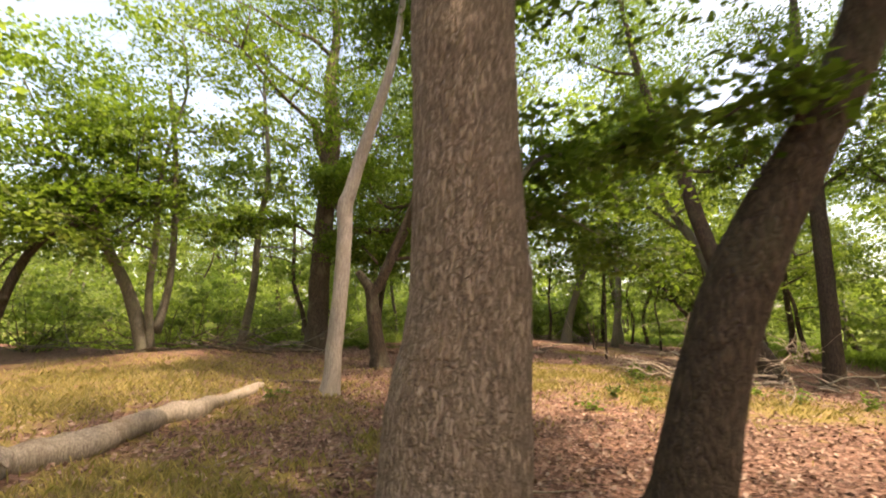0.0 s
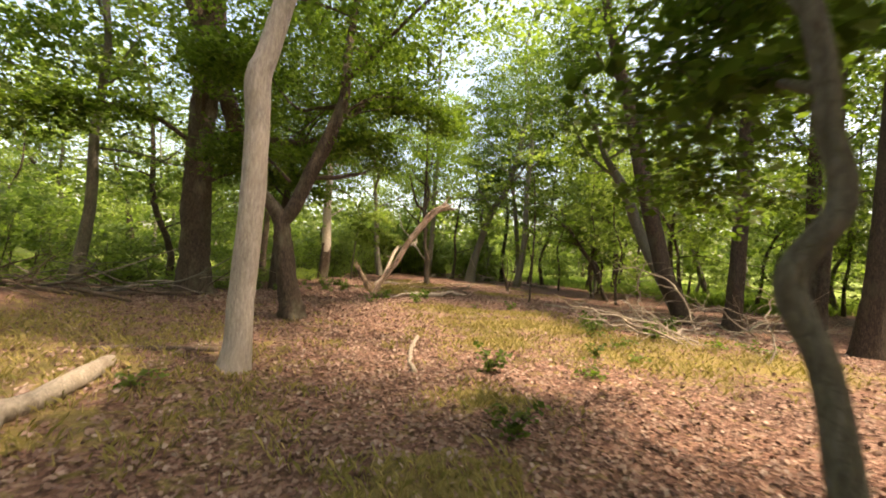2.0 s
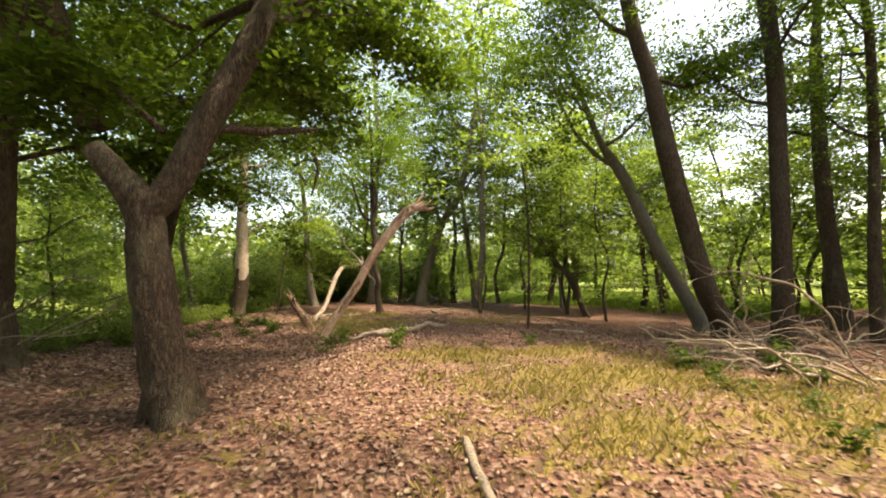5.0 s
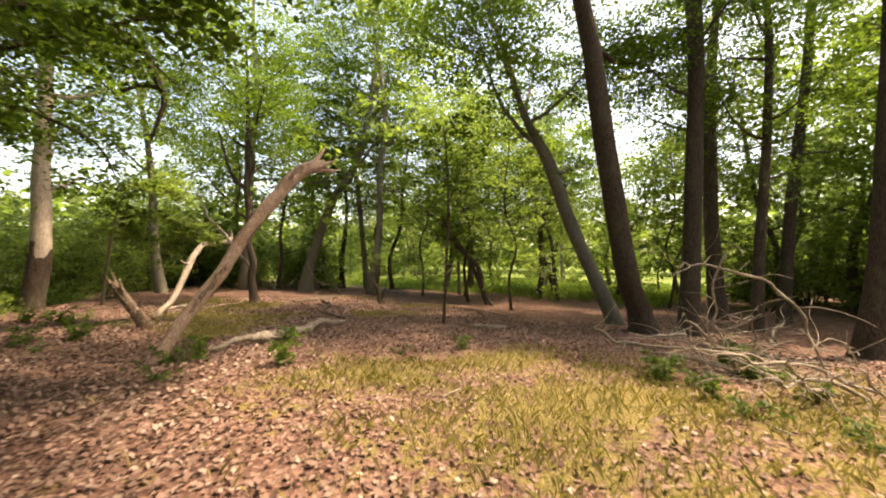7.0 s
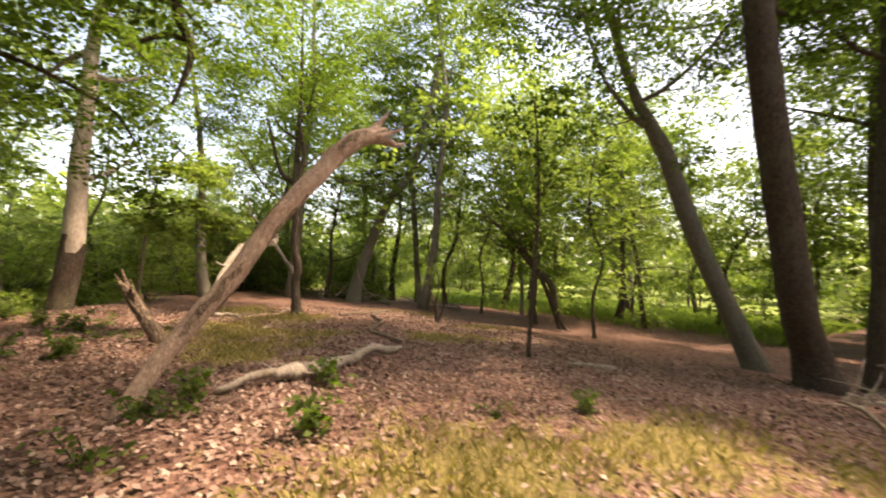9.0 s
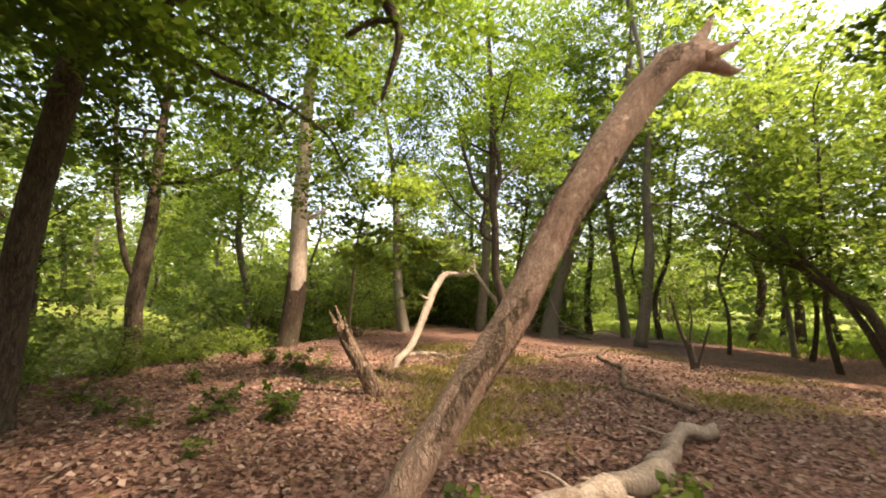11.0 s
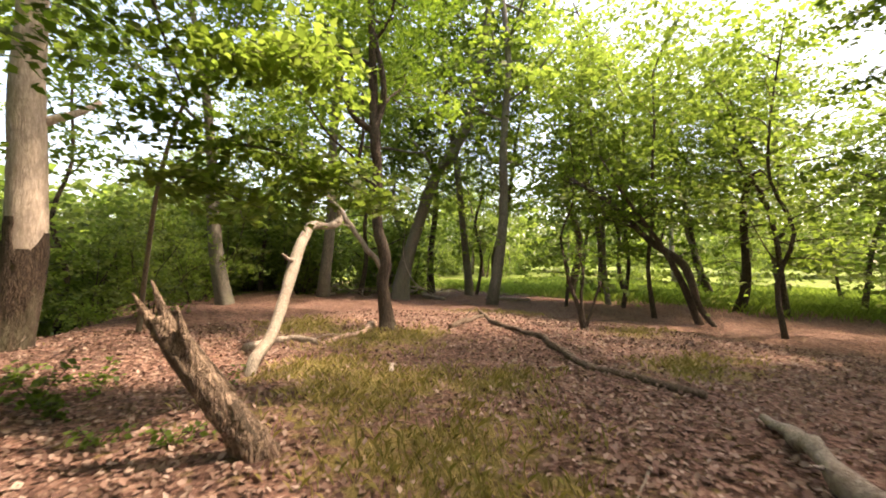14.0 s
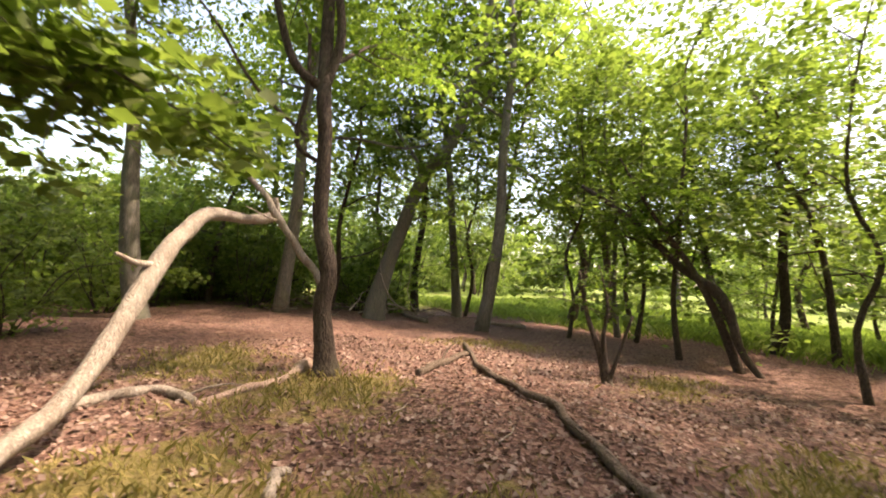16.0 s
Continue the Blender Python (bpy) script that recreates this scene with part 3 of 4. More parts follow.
tree("arching_dead_branch", "bleached dead branch arching over from the ground", BLEACHED, [(1.3, 21.72, 0.11, 0.07), (1.48, 21.95, 0.22, 0.075), (1.58, 22.06, 0.3, 0.073), (1.77, 22.29, 0.58, 0.078), (1.99, 22.56, 1.05, 0.088), (2.19, 22.8, 1.47, 0.091), (2.38, 23.04, 1.73, 0.086), (2.64, 23.35, 1.98, 0.079), (3.23, 24.07, 2.05, 0.071), (3.76, 24.72, 2.22, 0.084), (3.76, 24.72, 2.52, 0.042)], 0, [[(2.17, 22.78, 1.36, 0.036), (1.96, 22.53, 1.38, 0.028), (1.82, 22.35, 1.45, 0.018)]], seed=9, sides=14, flare=0.1, rough=0.12)
STUMP = [(0.75, 19.39, 0.02, 0.125), (0.62, 19.43, 0.24, 0.11), (0.48, 19.47, 0.47, 0.1), (0.28, 19.53, 0.79, 0.085), (0.16, 19.57, 1.0, 0.05)]
stump = tree("rotten_stump", "leaning splintered stump of rotting streaked wood", OLD_WOOD, STUMP, 0, [[(0.3, 19.5, 0.75, 0.06), (0.2, 19.55, 1.0, 0.035), (0.12, 19.52, 1.24, 0.006)], [(0.36, 19.48, 0.68, 0.05), (0.29, 19.44, 0.9, 0.03), (0.25, 19.42, 1.08, 0.005)], [(0.2, 19.6, 0.85, 0.05), (0.09, 19.66, 1.04, 0.025), (0.03, 19.68, 1.15, 0.005)]], seed=10, sides=24, per=10, flare=0.3, rough=0.28)
for k, (a0, a1, lo, hi) in enumerate([(-0.4, 1.2, 0.1, 0.5), (1.5, 2.9, 0.3, 0.8), (3.0, 4.3, 0.05, 0.45), (4.2, 5.4, 0.45, 0.95), (0.2, 1.1, 0.6, 0.95)]):
    bark_strip(stump, STUMP, ROTTEN, a0, a1, lo, hi, k + 11)
tree("dark_tree", "tall dark leaning tree on bare litter", DARK, [(10.31, 12.82, -0.29, 0.353), (10.02, 12.87, 0.42, 0.279), (9.62, 12.93, 1.08, 0.27), (9.12, 13.02, 2.75, 0.251), (8.55, 13.11, 4.86, 0.239), (8.19, 13.17, 6.47, 0.204), (7.72, 13.25, 7.86, 0.179)], 15, seed=11, limbs=10, reach=2.8, low=0.45, leaves=9000)
tree("grey_leaning_tree", "thin grey leaning tree beside a dark one", GREY, [(11.52, 13.96, -0.52, 0.264), (10.99, 14.37, 0.85, 0.209), (10.36, 14.87, 2.57, 0.199), (9.79, 15.31, 4.47, 0.187), (9.2, 15.77, 5.9, 0.111), (8.69, 16.17, 7.85, 0.08)], 11, seed=12, limbs=11, reach=3.4, low=0.4, leaves=15000)
tree("straight_tree", "straight dark tree at the clearing's edge", DARK, [(11.5, 12.16, -0.36, 0.269), (11.52, 12.06, 1.77, 0.224), (11.54, 11.97, 4.72, 0.206), (11.55, 11.92, 7.04, 0.198), (11.53, 12, 9.53, 0.192)], 15, seed=13, limbs=10, reach=2.6, low=0.35, leaves=8500)
tree("straight_tree", "straight brown tree with a bent foot", BROWN, [(15.81, 12.39, -0.77, 0.319), (15.79, 12.52, 1.51, 0.248), (15.77, 12.6, 3.86, 0.221), (15.78, 12.56, 7.98, 0.176)], 13, seed=14, limbs=8, reach=2.3, low=0.35, leaves=6000)
tree("thick_dark_tree", "thick dark straight tree over dead brushwood", DARK, [(11.5, 8.81, -0.13, 0.306), (11.49, 8.68, 1.05, 0.252), (11.48, 8.54, 2.84, 0.24), (11.46, 8.35, 6.36, 0.242), (11.46, 8.3, 7.59, 0.229)], 15, seed=15, sides=20, limbs=9, reach=2.3, low=0.4, leaves=7500)
tree("straight_tree", "slim brown tree among dark trunks", BROWN, [(13.6, 11.01, -0.35, 0.16), (13.6, 10.94, 1.81, 0.138), (13.62, 10.75, 4.98, 0.116), (13.63, 10.67, 8.34, 0.093)], 11, seed=16, limbs=8, reach=2.0, low=0.35, leaves=5000)
tree("straight_tree", "slim dark tree behind dead brushwood", DARK, [(16.68, 10.81, -0.4, 0.203), (16.7, 10.54, 3.76, 0.163), (16.72, 10.15, 7.59, 0.135), (16.74, 9.89, 11.6, 0.107)], 13, seed=17, limbs=8, reach=2.0, low=0.35, leaves=5000)
white = tree("white_tree", "straight tree with pale sunlit peeling bark", WHITE, [(-1.31, 24.89, -0.58, 0.332), (-1.23, 24.89, 0.1, 0.252), (-1.11, 24.9, 1.35, 0.245), (-1.11, 24.9, 2.63, 0.23), (-1.15, 24.9, 3.94, 0.208), (-1.12, 24.9, 5.29, 0.179), (-1.12, 24.9, 7.23, 0.157)], 14, [[(-0.96, 24.92, 3.43, 0.076), (-0.59, 24.95, 3.66, 0.052), (-0.31, 24.97, 3.92, 0.039)]], seed=18, sides=20, per=7, limbs=10, reach=3.6, low=0.45, leaves=12000)
WHITE_FOOT = [(-1.31, 24.89, -0.58, 0.332), (-1.23, 24.89, 0.1, 0.252), (-1.11, 24.9, 1.35, 0.245), (-1.11, 24.9, 2.3, 0.233)]
for k, (a0, hi) in enumerate([(-0.9, 0.72), (0.0, 0.84), (0.9, 0.76), (1.8, 0.88), (2.7, 0.74), (3.6, 0.82), (4.5, 0.78)]):
    bark_strip(white, WHITE_FOOT, BROWN, a0 - 0.3, a0 + 1.5, 0.0, hi, k + 21)
tree("creek_tree", "brown tree at the creek with thin upright shoots", BROWN, [(-3.9, 23, -0.5, 0.19), (-3.91, 23, 0.35, 0.163), (-3.96, 22.97, 1.09, 0.156), (-3.91, 22.99, 1.93, 0.153), (-3.86, 23.02, 3, 0.118)], 10, [[(-4.03, 22.94, 1.64, 0.059), (-4.19, 22.86, 2.09, 0.058), (-4.38, 22.78, 3.08, 0.05), (-4.52, 22.71, 4.46, 0.043), (-4.63, 22.66, 6.05, 0.032)], [(-3.87, 23.01, 2.94, 0.055), (-3.8, 23.05, 3.4, 0.04), (-4.05, 22.93, 3.78, 0.035), (-4.11, 22.9, 4.9, 0.027)]], seed=19, limbs=10, reach=3.2, low=0.4, leaves=10000)
tree("grey_tree", "slim grey tree on the bank", GREY, [(2.4, 29.24, 0.11, 0.234), (2.17, 29.29, 1.43, 0.187), (2.04, 29.32, 3.01, 0.169), (1.96, 29.33, 4.62, 0.13), (1.59, 29.41, 7.51, 0.092)], 11, seed=20, limbs=8, reach=2.8, low=0.4, leaves=8000)
tree("grey_leaning_tree", "large grey tree leaning with forked top", GREY, [(9.36, 30.71, 0.26, 0.370), (9.58, 30.56, 1.46, 0.277), (9.89, 30.34, 2.73, 0.247), (10.57, 29.88, 5.11, 0.235), (11.34, 29.35, 6.49, 0.213), (11.94, 28.94, 8.99, 0.190), (12.37, 28.64, 12.23, 0.157)], 16, [[(10.59, 29.86, 4.69, 0.101), (10.24, 30.1, 5.72, 0.076), (9.58, 30.56, 6.72, 0.050)], [(11.34, 29.35, 6.49, 0.102), (12.17, 28.78, 7.91, 0.086), (12.61, 28.47, 9.31, 0.069), (12.54, 28.52, 11.8, 0.052)]], seed=21, limbs=10, reach=4, low=0.5, leaves=10000, size=0.15)
tree("thin_tree", "thin dark bent tree", DARK, [(13.44, 33.87, -0.42, 0.213), (13.38, 33.92, 1.56, 0.170), (13.6, 33.75, 4.64, 0.127), (13.39, 33.91, 6.9, 0.100), (12.67, 34.44, 8.55, 0.055)], 10, seed=22, limbs=7, reach=2.6, low=0.5, leaves=6000, size=0.15)
tree("thin_tree", "thin grey upright tree", GREY, [(13.53, 30.97, 0.31, 0.216), (13.35, 31.13, 2.38, 0.168), (13.04, 31.42, 6.12, 0.153), (12.58, 31.83, 9.97, 0.121)], 14, seed=23, limbs=8, reach=3, low=0.5, leaves=6000, size=0.15)
tree("zigzag_tree", "dark tree with a zigzag trunk", DARK, [(17.71, 20.92, -0.37, 0.2), (17.75, 20.69, 0.83, 0.144), (17.73, 20.77, 3.08, 0.12), (17.77, 20.58, 4.45, 0.119), (17.86, 20.05, 4.79, 0.087), (17.75, 20.65, 5.93, 0.08), (17.6, 21.49, 7.96, 0.066)], 9, seed=24, limbs=10, reach=3.0, low=0.4, leaves=11000)
tree("arching_tree", "thin dark tree arching low over litter", DARK, [(13.32, 20.37, -0.45, 0.07), (13.24, 20.74, 0.12, 0.084), (13.16, 21.14, 1.34, 0.123), (12.98, 22.03, 2.06, 0.094), (12.77, 23.12, 3.27, 0.078), (12.48, 24.54, 4.35, 0.064)], 0, seed=25, flare=0.1, limbs=8, reach=2.2, low=0.5, leaves=3000)
tree("thin_tree", "thin dark tree at the meadow's edge", DARK, [(24.23, 23.79, -0.44, 0.193), (24.07, 24.41, 1.48, 0.179), (23.93, 24.94, 4.63, 0.14), (23.76, 25.6, 8.99, 0.123)], 10, seed=26, limbs=8, reach=2.8, low=0.35, leaves=7000)
tree("multistem_shrub", "small bare shrub with several brown stems", BROWN, [(7.92, 21.21, -0.12, 0.09), (7.86, 21.34, 0.4, 0.05), (7.77, 21.5, 0.92, 0.039), (7.7, 21.64, 1.64, 0.022)], 0, [[(7.92, 21.21, -0.12, 0.057), (7.88, 21.28, 0.59, 0.033), (7.9, 21.24, 1.12, 0.025), (7.84, 21.38, 1.75, 0.017)], [(7.92, 21.21, -0.12, 0.049), (7.97, 21.11, 0.26, 0.028), (8.07, 20.92, 0.98, 0.02)]], seed=27, sides=8, flare=0.1, limbs=3, reach=0.7, low=0.6, leaves=350, size=0.07, spread=0.25, per=20)
tree("sapling", "thin upright sapling in leaf litter", BROWN, [(6.49, 16.27, -0.08, 0.044), (6.53, 16.23, 1.44, 0.038), (6.55, 16.21, 3, 0.033), (6.5, 16.26, 4.35, 0.026)], 5, seed=28, sides=7, flare=0.1, limbs=6, reach=1.3, low=0.4, leaves=1200, spread=0.4, per=40)
tree("sapling", "thin leaning sapling in leaf litter", BROWN, [(13.56, 20.85, -0.45, 0.121), (13.28, 21.2, 0.74, 0.098), (12.89, 21.68, 1.95, 0.074), (12.25, 22.47, 3.44, 0.05)], 5, seed=29, sides=7, flare=0.1, limbs=6, reach=1.5, low=0.4, leaves=1800, spread=0.4, per=40)

# ---- leafy boughs that hang low beside the way ----
leaner, crooked = bpy.data.objects["leaning_tree"], bpy.data.objects["crooked_tree"]
bough(leaner, [(1.92, 2.03, 2.39, 0.03), (1.75, 1.85, 2.62, 0.02), (1.55, 1.8, 2.6, 0.012), (1.4, 1.85, 2.5, 0.006)], DARK, 71, 7, 14, 0.2, 0.09, 6, 0.15)
bough(leaner, [(2.1, 1.9, 2.8, 0.03), (2.0, 2.3, 2.9, 0.02), (1.6, 2.7, 2.85, 0.012), (1.2, 3.0, 2.75, 0.006)], DARK, 72, 12, 22, 0.25, 0.09, 6, 0.2)
bough(crooked, [(0.53, 3.39, 2.48, 0.03), (0.95, 3.9, 3.1, 0.025), (1.6, 4.6, 3.4, 0.018), (2.4, 5.3, 3.1, 0.008)], GREY, 73, 26, 34, 0.34, 0.1, 6, 0.3)
bough(crooked, [(0.55, 3.35, 2.2, 0.025), (1.1, 4.1, 2.6, 0.02), (1.9, 5.0, 2.6, 0.014), (2.8, 5.6, 2.2, 0.006)], GREY, 74, 22, 30, 0.34, 0.1, 6, 0.3)
young = tree("young_tree", "young leaning tree with low leafy boughs", GREY, [(0.3, 25.6, 0, 0.045), (0.35, 24.8, 1.3, 0.038), (0.4, 23.4, 2.5, 0.03), (0.55, 22.0, 3.3, 0.022), (0.9, 21.0, 3.9, 0.01)], 0, seed=75, sides=8, flare=0.2)
# these boughs take the lightened green to offset the shade they hang in
bough(young, [(0.4, 23.4, 2.5, 0.02), (0.8, 21.2, 2.6, 0.018), (1.4, 20.5, 2.4, 0.012), (1.95, 20.05, 2.05, 0.006)], GREY, 76, 24, 26, 0.26, 0.1, 6, 0.2, LEAF_BRIGHTENED)
bough(young, [(0.55, 22.0, 3.3, 0.02), (0.7, 20.9, 3.3, 0.016), (0.9, 20.3, 3.3, 0.011), (1.1, 19.8, 3.1, 0.006)], GREY, 77, 24, 26, 0.28, 0.1, 6, 0.24, LEAF_BRIGHTENED)
bough(young, [(0.38, 23.9, 2.1, 0.018), (0.3, 21.4, 2.2, 0.015), (0.6, 20.8, 2.1, 0.01), (0.8, 20.3, 1.9, 0.005)], GREY, 78, 14, 24, 0.24, 0.1, 6, 0.18, LEAF_BRIGHTENED)

old, forked = bpy.data.objects["old_tree"], bpy.data.objects["forked_tree"]
for k, line in enumerate([[(-1.3, 11.62, 3.7, 0.05), (-0.9, 12.3, 4.3, 0.035), (-0.3, 13.2, 4.5, 0.022), (0.4, 14.2, 4.2, 0.008)], [(-1.0, 11.64, 4.5, 0.045), (-0.2, 11.9, 5.2, 0.03), (0.9, 12.6, 5.5, 0.02), (2.0, 13.2, 5.2, 0.008)],
                          [(-1.9, 11.57, 3.0, 0.04), (-2.6, 12.2, 3.7, 0.03), (-3.3, 13.0, 4.0, 0.018), (-3.9, 13.9, 3.8, 0.008)]]):
    bough(forked, line, BROWN, 81 + k, 30, 38, 0.42, 0.11, 6, 0.33)
for k, line in enumerate([[(-4.55, 14.9, 4.2, 0.07), (-5.6, 14.2, 4.8, 0.05), (-6.8, 13.4, 4.7, 0.03), (-8.0, 12.8, 4.1, 0.01)], [(-4.55, 14.9, 5.0, 0.07), (-4.2, 13.8, 5.8, 0.05), (-3.6, 12.4, 5.9, 0.03), (-3.2, 11.2, 5.3, 0.01)],
                          [(-4.5, 14.9, 3.2, 0.05), (-3.6, 15.8, 3.9, 0.04), (-2.6, 16.6, 4.0, 0.025), (-1.6, 17.2, 3.6, 0.01)]]):
    bough(old, line, BROWN, 91 + k, 34, 38, 0.45, 0.12, 6, 0.38)

# ---- fallen wood ----
log("fallen_log", "bleached fallen log lying in yellow grass", BLEACHED, [(-4.11, 3.87, 0.09, 0.156), (-4.07, 4.02, 0.09, 0.151), (-3.77, 4.57, 0.11, 0.148), (-3.59, 5.63, 0.15, 0.151), (-3.54, 6.17, 0.15, 0.122), (-3.41, 7.04, 0.15, 0.1), (-3.47, 8.07, 0.14, 0.08)], 1, 14, 1)
log("fallen_branch", "thin reddish fallen branch on bare soil", ROTTEN, [(-4.09, 9.02, 0.08, 0.031), (-3.38, 8.85, 0.1, 0.035), (-2.46, 8.67, 0.11, 0.043)], 2, 7)
log("fallen_branch", "pale barkless crooked branch with dark broken end", BLEACHED, [(1.1, 15.75, 0.1, 0.03), (1.5, 15.85, 0.2, 0.05), (1.85, 15.9, 0.2, 0.085), (2.1, 16.0, 0.14, 0.095), (2.6, 16.2, 0.16, 0.075), (3.0, 16.55, 0.12, 0.08), (3.45, 16.85, 0.2, 0.06), (3.8, 17.0, 0.13, 0.065), (4.25, 17.3, 0.08, 0.035)], 3, 12, 4)
log("fallen_log", "long dark fallen branch across the litter", ROTTEN, [(8.14, 24.71, -0.07, 0.048), (6.4, 22.57, 0.07, 0.045), (5.83, 21.44, 0.1, 0.046), (5.6, 20.61, 0.1, 0.051), (5.01, 19.82, 0.09, 0.048), (4.61, 19.2, 0.08, 0.044), (4.57, 18.34, 0.07, 0.040), (4.57, 17.83, 0.06, 0.037)], 4, 12, 4)
log("fallen_branch", "dark broken branch end on litter", ROTTEN, [(5.27, 22.62, 0.04, 0.059), (5.94, 22.93, 0.05, 0.065), (7, 23.45, 0.02, 0.054)], 5, 8, 1)
log("fallen_log", "long thin dark log before the meadow", ROTTEN, [(18.78, 34.63, -0.29, 0.1), (19.29, 27.81, -0.35, 0.106), (19.09, 23.18, -0.3, 0.096)], 6, 8, 3)
log("stick", "curved pale stick on leaf litter", BLEACHED, [(0.68, 9.89, -0, 0.051), (0.45, 9.24, -0.02, 0.035), (0.25, 8.52, -0.03, 0.038), (0.16, 7.72, -0.02, 0.044)], 7, 8)
log("stick", "short bent pale stick on leaf litter", BLEACHED, [(2.67, 20.68, -0.02, 0.045), (2.79, 20.94, -0.02, 0.04), (2.91, 20.97, -0.04, 0.023)], 8, 8)
log("fallen_branch", "pale dead branch beside the arching wood", BLEACHED, [(1.54, 23.1, 0, 0.07), (1.94, 23.33, 0.01, 0.06), (2.36, 23.21, 0.03, 0.056), (2.55, 22.77, 0.02, 0.042)], 9, 9, 1)
log("fallen_branch", "pale branch running to a tree's foot", PEELED, [(2.56, 22.69, 0.01, 0.035), (3.12, 22.95, 0.03, 0.047), (3.57, 23.16, 0.03, 0.051), (4.11, 23.72, 0.06, 0.084)], 10, 9)
log("fallen_branch", "short pale branch lying on litter", BLEACHED, [(6.61, 15.39, -0.04, 0.042), (7.41, 15, -0.11, 0.042)], 11, 7)
log("leaning_dead_branch", "bleached dead branch propped on a dark tree", BLEACHED, [(4.05, 23.36, 1.2, 0.045), (3.69, 23.53, 1.75, 0.05), (3.43, 23.65, 2.17, 0.049), (3.11, 23.79, 2.61, 0.034), (2.84, 23.92, 2.91, 0.029), (2.63, 24.02, 3.67, 0.019)], 13, 9, 2, "branch")


# ---- trees further off ----
tree("multistem_tree", "grey bending tree beyond the grass", GREY, [(-10.03, 13.72, 0.63, 0.226), (-10.49, 13.39, 2.29, 0.177), (-11.09, 12.95, 3.73, 0.141), (-11.48, 12.66, 4.8, 0.11), (-11.9, 12.36, 5.64, 0.067)], 9, [[(-9.73, 13.94, 0.81, 0.156), (-9.56, 14.06, 2.55, 0.114), (-9.63, 14.01, 4.98, 0.101), (-9.87, 13.85, 7.7, 0.086), (-10.19, 13.62, 9.81, 0.069)]], seed=41, limbs=9, reach=3.2, low=0.4, leaves=11000, size=0.13)
tree("leaning_tree", "dark tree leaning over the grass edge", DARK, [(-12.6, 11.41, 0.87, 0.135), (-12.39, 11.64, 2.64, 0.124), (-12.09, 11.98, 3.71, 0.11), (-11.54, 12.58, 4.49, 0.081)], 8, seed=42, limbs=9, reach=3.2, low=0.35, leaves=11000, size=0.13)
overhang = tree("overhanging_tree", "dark limbed tree with drooping leafy branches", DARK, [(-2.9, 18.3, 0, 0.16), (-2.8, 18.2, 2, 0.13), (-2.3, 18.0, 5, 0.11)], 9, [[(-2.35, 18, 4.9, 0.11), (-1.04, 18.15, 5.59, 0.09), (0.28, 18.3, 5.59, 0.077), (0.57, 18.23, 5.06, 0.079), (0.74, 18.18, 4.66, 0.059), (0.67, 18.2, 4.19, 0.036), (0.56, 18.23, 3.77, 0.021)], [(0.77, 18.17, 4.75, 0.044), (0.44, 18.26, 4.82, 0.042), (0.09, 18.35, 4.61, 0.03)]], seed=45, limbs=12, reach=4.2, low=0.45, leaves=16000)

for k, line in enumerate([[(-2.4, 18.05, 4.6, 0.06), (-1.2, 17.6, 5.3, 0.045), (0.0, 17.4, 5.2, 0.03), (1.0, 17.6, 4.6, 0.01)], [(-2.3, 18.0, 5.0, 0.06), (-1.6, 19.2, 5.6, 0.045), (-0.4, 20.2, 5.5, 0.03), (0.8, 20.8, 4.8, 0.01)],
                          [(-2.5, 18.1, 4.0, 0.05), (-2.3, 17.0, 4.6, 0.04), (-1.9, 16.0, 4.6, 0.025), (-1.6, 15.2, 4.1, 0.01)], [(-2.6, 18.15, 3.4, 0.05), (-3.2, 19.0, 4.0, 0.035), (-3.4, 20.2, 4.0, 0.02), (-3.2, 21.2, 3.4, 0.01)]]):
    bough(overhang, line, DARK, 111 + k, 18, 30, 0.42, 0.11, 6, 0.35)
low_bough = branch_line((-2.45, 18.1, 4.2), (0.75, 0.62, 0.02), 4.6, 0.05, np.random.default_rng(5), -0.15, 8)
part("limb", tube("limb", low_bough, DARK, Vector(overhang.location), 4, 7, 0.06, 0, 4), overhang)
_r = np.random.default_rng(6)
_e = np.array([q[:3] for q in low_bough[3:]])
_p, _n = sprays(_e[_r.integers(0, len(_e), 34)] + _r.normal(0, 0.3, (34, 3)), 45, 0.5, _r)
_k = (off_way(_p) > 1.5) & (_p[:, 2] > 2.2)
part("foliage", leaf_mesh("foliage", _p[_k], _n[_k], 0.12, LEAF, _r, overhang.location), overhang, "drooping fresh green leaves")

for k, line in enumerate([[(-8.2, 14.6, 0.32, 0.058), (-6.1, 13.78, 0.26, 0.063), (-4.61, 16.7, 0.18, 0.103)], [(-11.66, 25.67, -0.58, 0.08), (-5.17, 14.52, 0.24, 0.056), (-4.36, 16.31, 0.16, 0.067)], [(-16.37, 27.1, -0.51, 0.081), (-7.33, 14.74, 0.31, 0.047), (-5.07, 12.59, 0.26, 0.04)], [(7.87, 46.82, -0.07, 0.146), (6.34, 33.64, 0.04, 0.094), (11.73, 41.57, -0.25, 0.138)], [(14.76, 41.13, -0.26, 0.129), (11.22, 32.94, -0.31, 0.111)], [(11.61, 32.09, -0.34, 0.073), (10.87, 29.6, -0.27, 0.083)], [(12.87, 29.13, -0.28, 0.067), (13.94, 27.53, -0.3, 0.086)]]):
    log("fallen_branch", "grey dead branch lying at the bank" if k < 3 else "pale dead branch lying on litter", ROTTEN if k < 3 else BLEACHED, line, 20 + k, 7, 3)

# ---- dead brushwood ----
brush = new("dead_brushwood")
brush.location = (6.3, 9.1, ground_z(6.3, 9.1))
tagged(brush, "heap of bleached fallen branches in yellow grass", "branches")
_o = Vector(brush.location)
